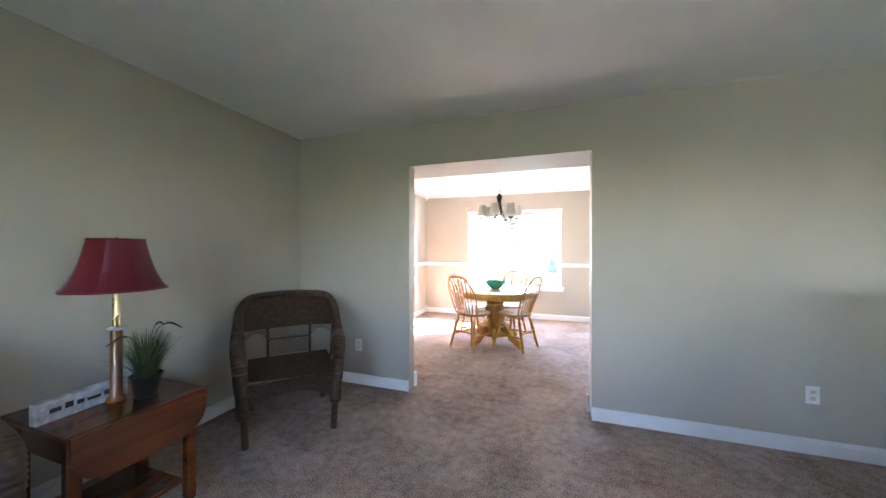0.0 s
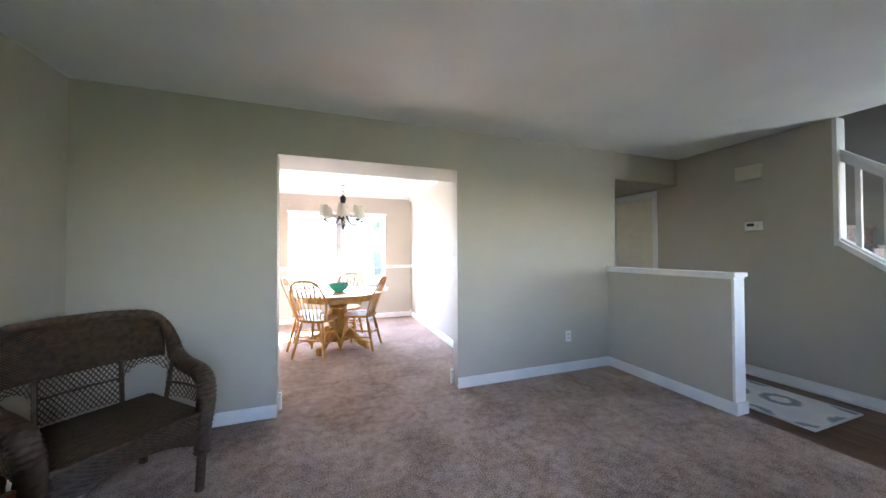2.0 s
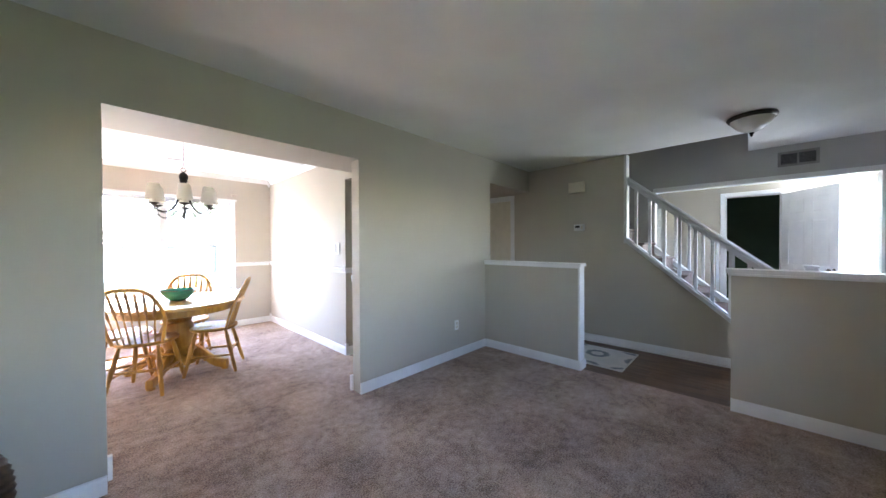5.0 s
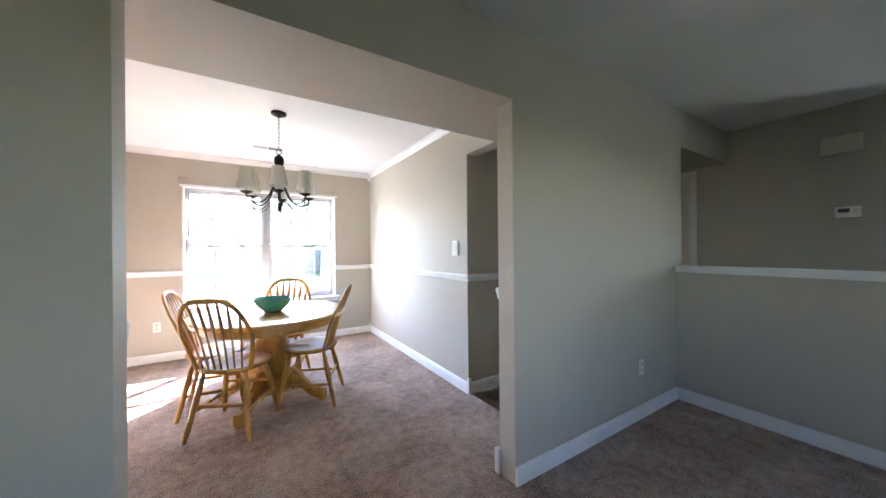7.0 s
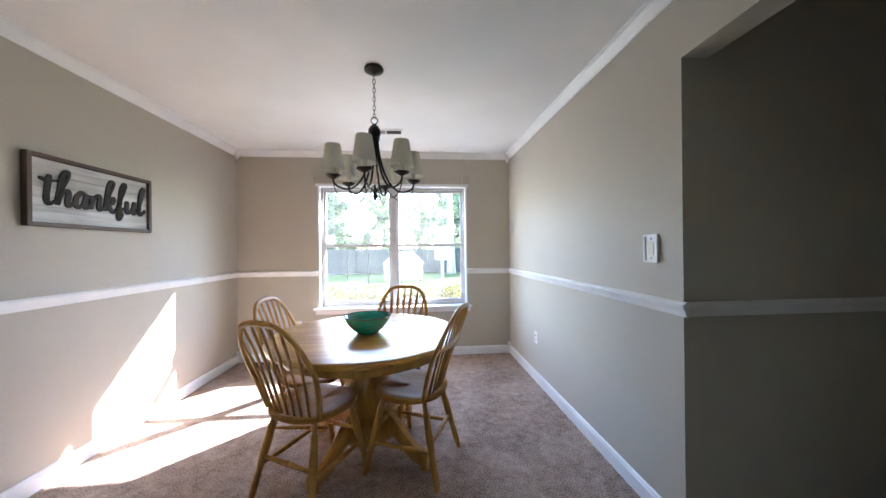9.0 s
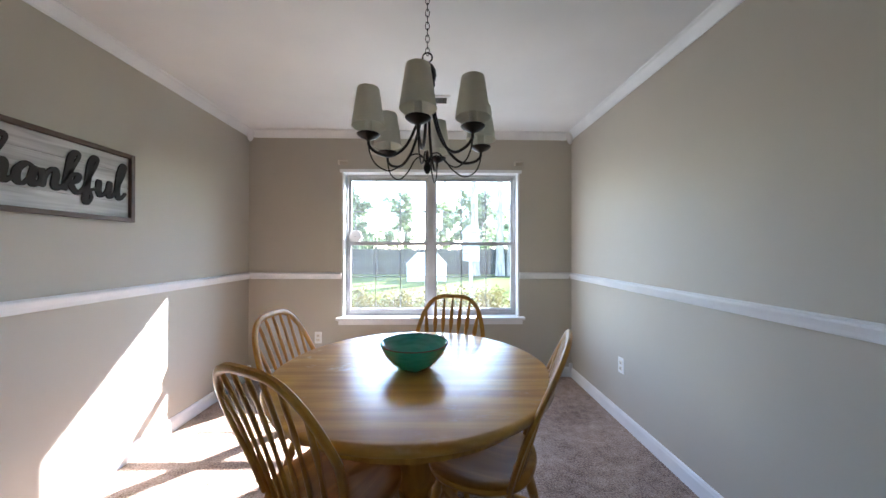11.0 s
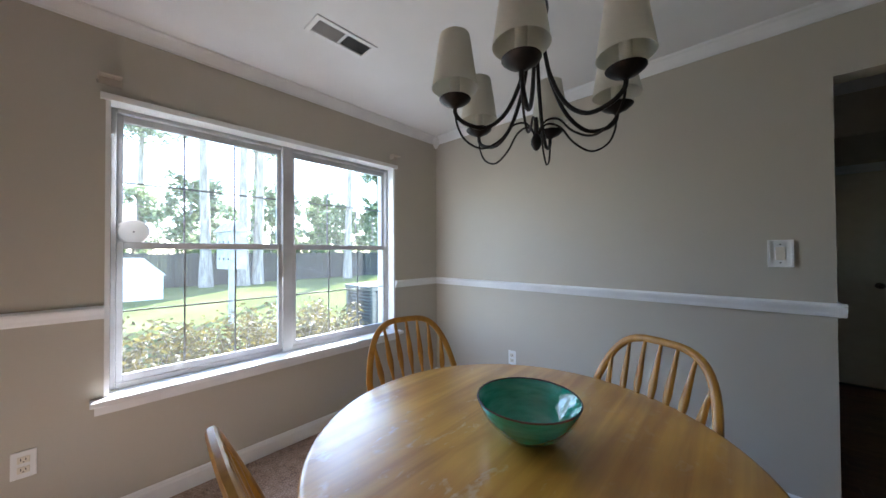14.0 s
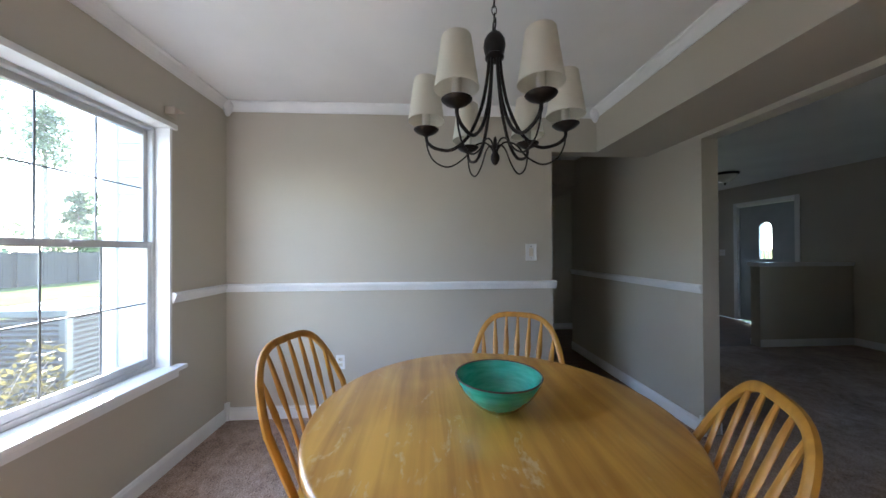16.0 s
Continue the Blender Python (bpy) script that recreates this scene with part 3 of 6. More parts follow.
# ---- vents ----
def vent(name, m, w, h, label, slat_mat=VINYL, frame_mat=TRIM):
    ob = thing(name, label, "vent", m)
    bm = bmesh.new()
    b = 0.026
    for r in [(-w, -w + b, -h, h, 0, 0.008), (w - b, w, -h, h, 0, 0.008), (-w + b, w - b, h - b, h, 0, 0.008), (-w + b, w - b, -h, -h + b, 0, 0.008), (-0.008, 0.008, -h + b, h - b, 0.001, 0.007)]:
        box(bm, *r)
    bevel(bm, 0.002)
    part("frame", bm, frame_mat, ob)
    bm = bmesh.new()
    box(bm, -w + b, w - b, -h + b, h - b, 0.0002, 0.0008)
    part("backing", bm, SLOT, ob)
    sb = bmesh.new()
    box(sb, -(w - b) / 2 + 0.005, (w - b) / 2 - 0.005, -0.0036, 0.0036, 0, 0.0012)
    sm = mesh("slat", sb, slat_mat)
    n = max(4, int((2 * h - 2 * b) / 0.013))
    for side in (-1, 1):
        for k in range(n):
            s = new("slat", sm)
            s.parent = ob
            s.matrix_basis = pose(side * (w - b + 0.008) / 2, -h + b + (k + 0.5) * (2 * h - 2 * b) / n, 0.004, 38 * side, 0, 0)
    return ob


vent("ceiling_vent", pose(-0.468, 5.785, H, 180, 0, 0), 0.175, 0.075, "white metal two-way ceiling air register")
vent("wall_vent", pose(XK, 0.03, 2.28, *ON_E), 0.16, 0.085, "dull grey metal return air grille on the grey wall", noisy("grey_louvre", (0.10, 0.10, 0.10), (0.15, 0.15, 0.15), 9, 0.5), noisy("dull_grey_metal", (0.19, 0.18, 0.17), (0.25, 0.24, 0.23), 9, 0.5))

# ---- table ----
OAK_TOP = wood("honey_oak_top", (0.45, 0.205, 0.024), (0.76, 0.41, 0.068), 0, 0.36, 22.0, 1.0)
OAK_TOP.node_tree.nodes["Principled BSDF"].inputs["Coat Roughness"].default_value = 0.24
n, l = OAK_TOP.node_tree.nodes, OAK_TOP.node_tree.links
b = n["Principled BSDF"]
old = b.inputs["Base Color"].links[0].from_socket
co = n.new("ShaderNodeTexCoord")
mp = n.new("ShaderNodeMapping")
mp.inputs["Scale"].default_value = (0.7, 1.4, 1)
mp.inputs["Location"].default_value = (0.35, 0.2, 0)
l.new(co.outputs["Object"], mp.inputs[0])
w1 = n.new("ShaderNodeTexNoise")
w1.inputs["Scale"].default_value, w1.inputs["Detail"].default_value, w1.inputs["Distortion"].default_value = 9.5, 5.0, 1.5
w2 = n.new("ShaderNodeTexNoise")
w2.inputs["Scale"].default_value, w2.inputs["Detail"].default_value = 55.0, 6.0
l.new(mp.outputs[0], w1.inputs[0])
l.new(mp.outputs[0], w2.inputs[0])
r1 = ramp(n, [(0.575, (0, 0, 0)), (0.65, (1, 1, 1))])
r2 = ramp(n, [(0.42, (0, 0, 0)), (0.60, (1, 1, 1))])
l.new(w1.outputs[0], r1.inputs[0])
l.new(w2.outputs[0], r2.inputs[0])
mu = n.new("ShaderNodeMath")
mu.operation = "MULTIPLY"
l.new(r1.outputs[0], mu.inputs[0])
l.new(r2.outputs[0], mu.inputs[1])
mu2 = n.new("ShaderNodeMath")
mu2.operation = "MULTIPLY"
# the scuffs gather on one worn part of the top
wear = n.new("ShaderNodeVectorMath")
wear.operation = "DISTANCE"
wear.inputs[1].default_value = (-0.24, 0.17, 0.752)
l.new(co.outputs["Object"], wear.inputs[0])
wr = n.new("ShaderNodeMapRange")
wr.inputs["From Min"].default_value, wr.inputs["From Max"].default_value = 0.18, 0.42
wr.inputs["To Min"].default_value, wr.inputs["To Max"].default_value = 0.75, 0.2
l.new(wear.outputs["Value"], wr.inputs[0])
l.new(wr.outputs[0], mu2.inputs[1])
l.new(mu.outputs[0], mu2.inputs[0])
mixc = n.new("ShaderNodeMix")
mixc.data_type = "RGBA"
l.new(mu2.outputs[0], mixc.inputs["Factor"])
l.new(old, mixc.inputs["A"])
mixc.inputs["B"].default_value = (0.74, 0.58, 0.36, 1)
l.new(mixc.outputs["Result"], b.inputs["Base Color"])
b.inputs["Specular IOR Level"].default_value = 0.5
OAK = wood("honey_oak", (0.305, 0.128, 0.013), (0.56, 0.278, 0.035), 2, 0.40, 24.0, 0.08)
OAK_SEAT = wood("honey_oak_seat", (0.305, 0.128, 0.013), (0.56, 0.278, 0.035), 1, 0.50, 22.0, 0.0)
OAK_SEAT.node_tree.nodes["Principled BSDF"].inputs["Specular IOR Level"].default_value = 0.3

TC, TR, TH = (-0.50, 4.729), 0.595, 0.752
table = thing("dining_table", "round honey oak pedestal dining table with a scuffed worn top", "table", Matrix.Translation((*TC, 0)))
bm = bmesh.new()
lathe(bm, [(TR - 0.02, TH - 0.036), (TR - 0.006, TH - 0.033), (TR, TH - 0.024), (TR + 0.001, TH - 0.012), (TR - 0.003, TH - 0.005), (TR - 0.010, TH - 0.001), (TR - 0.016, TH)], 96)
part("tabletop", bm, OAK_TOP, table, "worn honey oak top with pale scuff marks", True)
bm = bmesh.new()
lathe(bm, [(0.50, TH - 0.105), (0.512, TH - 0.10), (0.515, TH - 0.045), (0.51, TH - 0.0365)], 72)
part("apron", bm, OAK, table, smooth=True)
bm = bmesh.new()
lathe(bm, [(0.165, 0.10), (0.175, 0.13), (0.16, 0.17), (0.115, 0.20), (0.105, 0.24), (0.125, 0.30), (0.148, 0.37), (0.150, 0.43), (0.128, 0.50), (0.108, 0.53), (0.120, 0.545), (0.122, 0.565), (0.105, 0.58), (0.125, 0.615), (0.19, 0.64), (0.20, TH - 0.106)], 32)
part("pedestal", bm, OAK, table, smooth=True)
for k in range(4):
    a = radians(45 + 12 + 90 * k)
    bm = bmesh.new()
    pts = [(0.10, 0.22), (0.17, 0.215), (0.24, 0.175), (0.30, 0.115), (0.36, 0.075), (0.42, 0.062), (0.455, 0.055)]
    prof = []
    for d, z in pts:
        hh = 0.062 if d < 0.2 else (0.05 if d < 0.33 else 0.043)
        prof.append((d, z, hh))
    rings = []
    for d, z, hh in prof:
        w = 0.034 if d < 0.4 else 0.03
        ring = []
        for ux, uz in ((-1, -0.7), (-0.7, -1), (0.7, -1), (1, -0.7), (1, 0.6), (0.55, 1), (-0.55, 1), (-1, 0.6)):
            ring.append(bm.verts.new((d * math.cos(a) - ux * w * math.sin(a), d * math.sin(a) + ux * w * math.cos(a), max(0.006, z + uz * hh))))
        rings.append(ring)
    for p, q in zip(rings, rings[1:]):
        for i in range(8):
            bm.faces.new((p[i], p[(i + 1) % 8], q[(i + 1) % 8], q[i]))
    bm.faces.new(rings[0])
    bm.faces.new(rings[-1])
    foot = part("foot", bm, OAK, table, smooth=True)
    bm = bmesh.new()
    lathe(bm, [(0.028, 0), (0.034, 0.006), (0.034, 0.018), (0.026, 0.024)], 14, (0.43 * math.cos(a), 0.43 * math.sin(a), 0))
    part("glide", bm, OAK, foot, smooth=True)

# ---- chairs ----
def turned(bm, a, b, prof, n=10):
    """A turned bar from a to b; profile of (share along it, radius)."""
    a, b = Vector(a), Vector(b)
    tube(bm, [a + (b - a) * t for t, r in prof], [r for t, r in prof], n)


LEG = [(0, 0.014), (0.05, 0.015), (0.22, 0.019), (0.26, 0.015), (0.275, 0.020), (0.30, 0.020), (0.315, 0.015), (0.55, 0.022), (0.80, 0.018), (0.83, 0.021), (0.86, 0.015), (1, 0.013)]
STR = [(0, 0.008), (0.15, 0.011), (0.42, 0.014), (0.47, 0.010), (0.5, 0.016), (0.53, 0.010), (0.58, 0.014), (0.85, 0.011), (1, 0.008)]


def chair(m):
    ch = thing("dining_chair", "honey oak bow-back dining chair with arrow spindles and saddle seat", "chair", m, "chairs round the dining table")
    bm = bmesh.new()
    rings = []
    for z, s in ((0.432, 0.90), (0.438, 0.97), (0.450, 1.0), (0.462, 0.985), (0.467, 0.94)):
        ring = []
        for k in range(40):
            a = 2 * math.pi * k / 40
            c, sn = math.cos(a), math.sin(a)
            x = 0.222 * math.copysign(abs(c) ** 0.82, c) * (1.0 + 0.06 * sn)
            y = 0.205 * math.copysign(abs(sn) ** 0.82, sn)
            ring.append(bm.verts.new((x * s, y * s, z)))
        rings.append(ring)
    inner = []
    for s, dz in ((0.72, -0.010), (0.42, -0.016), (0.12, -0.014)):
        inner.append([bm.verts.new((v.co.x * s / 0.94, v.co.y * s / 0.94, 0.467 + dz + (0.008 if v.co.y > 0.1 and abs(v.co.x) < 0.06 else 0))) for v in rings[-1]])
    rings += inner
    for p, q in zip(rings, rings[1:]):
        for i in range(40):
            bm.faces.new((p[i], p[(i + 1) % 40], q[(i + 1) % 40], q[i]))
    bm.faces.new(rings[0])
    bm.faces.new(rings[-1])
    part("seat", bm, OAK_SEAT, ch, smooth=True)
    feet = {}
    for sx in (-1, 1):
        for sy in (-1, 1):
            top = Vector((sx * 0.135, sy * 0.125, 0.440))
            low = Vector((sx * 0.205, sy * (0.215 if sy > 0 else 0.225), 0.0))
            feet[sx, sy] = (low, top)
            bm = bmesh.new()
            turned(bm, low, top, LEG)
            part("leg", bm, OAK, ch, smooth=True)
    for sx in (-1, 1):
        (l0, t0), (l1, t1) = feet[sx, -1], feet[sx, 1]
        bm = bmesh.new()
        turned(bm, l0.lerp(t0, 0.40), l1.lerp(t1, 0.40), STR)
        part("stretcher", bm, OAK, ch, smooth=True)
    for sy, hgt in ((1, 0.58), (-1, 0.50)):
        (l0, t0), (l1, t1) = feet[-1, sy], feet[1, sy]
        bm = bmesh.new()
        turned(bm, l0.lerp(t0, hgt), l1.lerp(t1, hgt), STR)
        part("stretcher", bm, OAK, ch, smooth=True)

    def back(x, z):
        u = (z - 0.455) / 0.5
        return Vector((x, -0.165 - 0.128 * u - 0.03 * u * u + 0.06 * (x / 0.2) ** 2 * (1 - u) * 0.6, z))
    bm = bmesh.new()
    bow = []
    for k in range(33):
        a = math.pi * k / 32
        u = math.sin(a)
        zf = u ** 0.72
        x = -math.copysign(abs(math.cos(a)) ** 0.58, math.cos(a)) * 0.233 * (0.76 + 0.24 * min(1, zf / 0.5))
        bow.append(back(x, 0.455 + 0.494 * zf))
    rings = []
    for i, p in enumerate(bow):
        d = (bow[min(i + 1, 32)] - bow[max(i - 1, 0)]).normalized()
        nrm = Vector((0, 1, 0.28)).normalized()
        side = d.cross(nrm).normalized()
        rings.append([bm.verts.new(p + side * su * 0.0135 + nrm * nu * 0.010) for su, nu in ((-1, -0.5), (-0.5, -1), (0.5, -1), (1, -0.5), (1, 0.5), (0.5, 1), (-0.5, 1), (-1, 0.5))])
    for p, q in zip(rings, rings[1:]):
        for i in range(8):
            bm.faces.new((p[i], p[(i + 1) % 8], q[(i + 1) % 8], q[i]))
    bm.faces.new(rings[0])
    bm.faces.new(rings[-1])
    part("back_bow", bm, OAK, ch, smooth=True)
    for k in range(7):
        f = (k - 3) / 3.0
        xt = 0.180 * f
        xb = 0.128 * f
        zt = 0.455 + 0.494 * (1 - min(1, abs(xt) / 0.233) ** 3.448) ** 0.36 - 0.004
        bm = bmesh.new()
        pr = [(0, 0.0065), (0.30, 0.0078), (0.46, 0.0062), (0.54, 0.0068), (0.60, 0.0115), (0.68, 0.0150), (0.76, 0.0130), (0.90, 0.0085), (1, 0.006)]
        rings = []
        for t, r in pr:
            z = 0.462 + (zt - 0.462) * t
            c = back(xb + (xt - xb) * t, z)
            fl = 0.0058 if 0.56 < t < 0.85 else r
            rings.append([bm.verts.new((c.x + r * math.cos(2 * math.pi * i / 8), c.y + fl * math.sin(2 * math.pi * i / 8), c.z)) for i in range(8)])
        for p, q in zip(rings, rings[1:]):
            for i in range(8):
                bm.faces.new((p[i], p[(i + 1) % 8], q[(i + 1) % 8], q[i]))
        bm.faces.new(rings[0])
        bm.faces.new(rings[-1])
        part("spindle", bm, OAK, ch, smooth=True)
    return ch


def facing(x, y, fx, fy):
    return pose(x, y, 0, 0, 0, math.degrees(math.atan2(-fx, fy)))


first = chair(facing(-0.754, 4.433, 0.46, 0.888))
copy_thing(first, facing(-0.209, 4.584, -0.918, 0.396))
copy_thing(first, facing(-0.375, 5.185, -0.29, -0.957))
copy_thing(first, facing(-0.889, 4.865, 0.996, -0.085))

# ---- bowl ----
TEAL = noisy("teal_glaze", (0.004, 0.30, 0.215), (0.03, 0.43, 0.32), 14.0, 0.07, 60, 0.04, 0.001, (1, 1, 6), coat=1.0)
bowl = thing("bowl", "teal glazed ceramic bowl with a dark rim on the table", "bowl", Matrix.Translation((-0.495, 4.698, TH)))
bm = bmesh.new()
lathe(bm, [(0.045, 0.001), (0.060, 0.0), (0.068, 0.005), (0.102, 0.033), (0.130, 0.068), (0.1475, 0.108), (0.147, 0.1115), (0.1425, 0.109), (0.124, 0.070), (0.096, 0.037), (0.058, 0.014), (0.02, 0.011)], 56)
part("body", bm, TEAL, bowl, smooth=True)
bm = bmesh.new()
tube(bm, [(0.1458 * math.cos(2 * math.pi * k / 48), 0.1458 * math.sin(2 * math.pi * k / 48), 0.1112) for k in range(49)], 0.0026, 6)
part("rim", bm, SLOT, bowl, "dark brown rim")

# ---- chandelier ----
IRON = noisy("dark_bronze", (0.016, 0.014, 0.013), (0.032, 0.027, 0.024), 30, 0.42, 120, 0.1, 0.0006, metal=0.75)


def fabric():
    m, n, l, b = material("ivory_shade_fabric")
    out = n["Material Output"]
    co = n.new("ShaderNodeTexCoord")
    w = n.new("ShaderNodeTexNoise")
    w.inputs["Scale"].default_value = 320
    l.new(co.outputs["Object"], w.inputs[0])
    r = ramp(n, [(0.3, (0.77, 0.75, 0.67)), (0.7, (0.81, 0.79, 0.71))])
    l.new(w.outputs[0], r.inputs[0])
    l.new(r.outputs[0], b.inputs["Base Color"])
    b.inputs["Roughness"].default_value = 0.9
    t = n.new("ShaderNodeBsdfTranslucent")
    l.new(r.outputs[0], t.inputs[0])
    mix = n.new("ShaderNodeMixShader")
    mix.inputs[0].default_value = 0.35
    l.new(b.outputs[0], mix.inputs[1])
    l.new(t.outputs[0], mix.inputs[2])
    l.new(mix.outputs[0], out.inputs[0])
    return m


SHADE = fabric()
CH = (-0.440, 4.692)
lamp = thing("chandelier", "dark bronze six-arm chandelier with ivory fabric shades on a chain", "chandelier", Matrix.Translation((*CH, 0)))
bm = bmesh.new()
lathe(bm, [(0.058, H), (0.062, H - 0.006), (0.060, H - 0.016), (0.045, H - 0.026), (0.018, H - 0.034), (0.010, H - 0.042)], 28)
part("canopy", bm, IRON, lamp, smooth=True)
z = H - 0.040
k = 0
while z > 2.140:
    bm = bmesh.new()
    pts = []
    for i in range(13):
        a = 2 * math.pi * i / 12
        u, v = 0.0085 * math.cos(a), 0.018 * math.sin(a)
        pts.append((u, 0, z - 0.016 + v) if k % 2 else (0, u, z - 0.016 + v))
    tube(bm, pts, 0.0019, 5)
    part("chain_link", bm, IRON, lamp)
    z -= 0.028
    k += 1
bm = bmesh.new()
tube(bm, [(0.021 * math.cos(2 * math.pi * i / 20), 0, 2.1060 + 0.021 * math.sin(2 * math.pi * i / 20)) for i in range(21)], 0.0034, 6)
part("hanging_ring", bm, IRON, lamp)
bm = bmesh.new()
lathe(bm, [(0.006, 2.0870), (0.012, 2.0820), (0.012, 2.0770), (0.026, 2.0690), (0.037, 2.0500), (0.040, 2.0290), (0.036, 2.0080), (0.030, 1.9960), (0.034, 1.9920), (0.034, 1.9840), (0.022, 1.9760), (0.012, 1.9690)], 24)
part("hub", bm, IRON, lamp, smooth=True)
bm = bmesh.new()
lathe(bm, [(0.004, 1.6990), (0.007, 1.6840), (0.007, 1.6490), (0.010, 1.6440), (0.016, 1.6290), (0.016, 1.6160), (0.009, 1.6020), (0.002, 1.5960)], 14)
part("finial", bm, IRON, lamp, smooth=True)
for deg in (15, 80, 141, 199, 264, 315):
    a = radians(deg)
    c, s = math.cos(a), math.sin(a)

    def arc(rows):
        p = []
        for i in range(len(rows) - 1):
            r0 = rows[max(i - 1, 0)]
            r1, r2 = rows[i], rows[i + 1]
            r3 = rows[min(i + 2, len(rows) - 1)]
            for j in range(5):
                t = j / 5
                q = [0.5 * (2 * r1[d] + (r2[d] - r0[d]) * t + (2 * r0[d] - 5 * r1[d] + 4 * r2[d] - r3[d]) * t * t + (3 * r1[d] - r0[d] - 3 * r2[d] + r3[d]) * t ** 3) for d in (0, 1)]
                p.append((q[0] * c, q[0] * s, q[1]))
        p.append((rows[-1][0] * c, rows[-1][0] * s, rows[-1][1]))
        return p
    bm = bmesh.new()
    tube(bm, arc([(0.020, 1.9790), (0.028, 1.9040), (0.050, 1.8040), (0.095, 1.7090), (0.155, 1.6600), (0.215, 1.6660), (0.248, 1.6900), (0.252, 1.7160)]), 0.0062, 8)
    arm = part("arm", bm, IRON, lamp, smooth=True)
    bm = bmesh.new()
    tube(bm, arc([(0.250, 1.7060), (0.247, 1.6660), (0.222, 1.6190), (0.170, 1.5960), (0.115, 1.6240), (0.075, 1.6690), (0.035, 1.6790), (0.010, 1.6540), (0.006, 1.6290)]), 0.0032, 6)
    part("scroll", bm, IRON, arm, smooth=True)
    bm = bmesh.new()
    lathe(bm, [(0.006, 1.7110), (0.014, 1.7170), (0.034, 1.7260), (0.046, 1.7360), (0.047, 1.7380), (0.040, 1.7375), (0.010, 1.7310)], 20, (0.252 * c, 0.252 * s, 0))
    part("cup", bm, IRON, arm, smooth=True)
    bm = bmesh.new()
    lathe(bm, [(0.0145, 1.7330), (0.0145, 1.8340), (0.008, 1.8370)], 14, (0.252 * c, 0.252 * s, 0))
    part("candle_sleeve", bm, SHADE, arm, smooth=True)
    bm = bmesh.new()
    lathe(bm, [(0.068, 1.7700), (0.067, 1.7720), (0.0450, 1.9220), (0.0445, 1.9240), (0.0432, 1.9220), (0.0650, 1.7720), (0.0662, 1.7700)], 32, (0.252 * c, 0.252 * s, 0), cap=False)
    part("shade", bm, SHADE, arm, "tapered ivory fabric shade", True)

# ---- sign on the wall ----
FRAME_WOOD = wood("dark_walnut_frame", (0.035, 0.018, 0.010), (0.085, 0.045, 0.026), 1, 0.5)
WHITEWASH = wood("whitewashed_board", (0.27, 0.26, 0.25), (0.68, 0.67, 0.66), 1, 0.65, 30.0)
BLACKPAINT = noisy("black_letter_paint", (0.012, 0.010, 0.009), (0.024, 0.020, 0.018), 25, 0.75)
SY0, SY1, SZ0, SZ1 = 4.468, 5.254, 1.428, 1.827
sign = thing("wall_sign", "whitewashed plank wall sign in a dark wooden frame, lettered thankful", "sign")
bm = bmesh.new()
f = 0.024
for r in [(SY0, SY0 + f, SZ0, SZ1), (SY1 - f, SY1, SZ0, SZ1), (SY0 + f, SY1 - f, SZ0, SZ0 + f), (SY0 + f, SY1 - f, SZ1 - f, SZ1)]:
    box(bm, XL + 0.001, XL + 0.036, *r)
bevel(bm, 0.002)
part("frame", bm, FRAME_WOOD, sign)
bz = [SZ0 + f + (SZ1 - SZ0 - 2 * f) * k / 4 for k in range(5)]
for z0, z1 in zip(bz, bz[1:]):
    bm = bmesh.new()
    box(bm, XL + 0.004, XL + 0.017, SY0 + f, SY1 - f, z0 + 0.0008, z1 - 0.0008)
    bevel(bm, 0.0015)
    part("board", bm, WHITEWASH, sign)


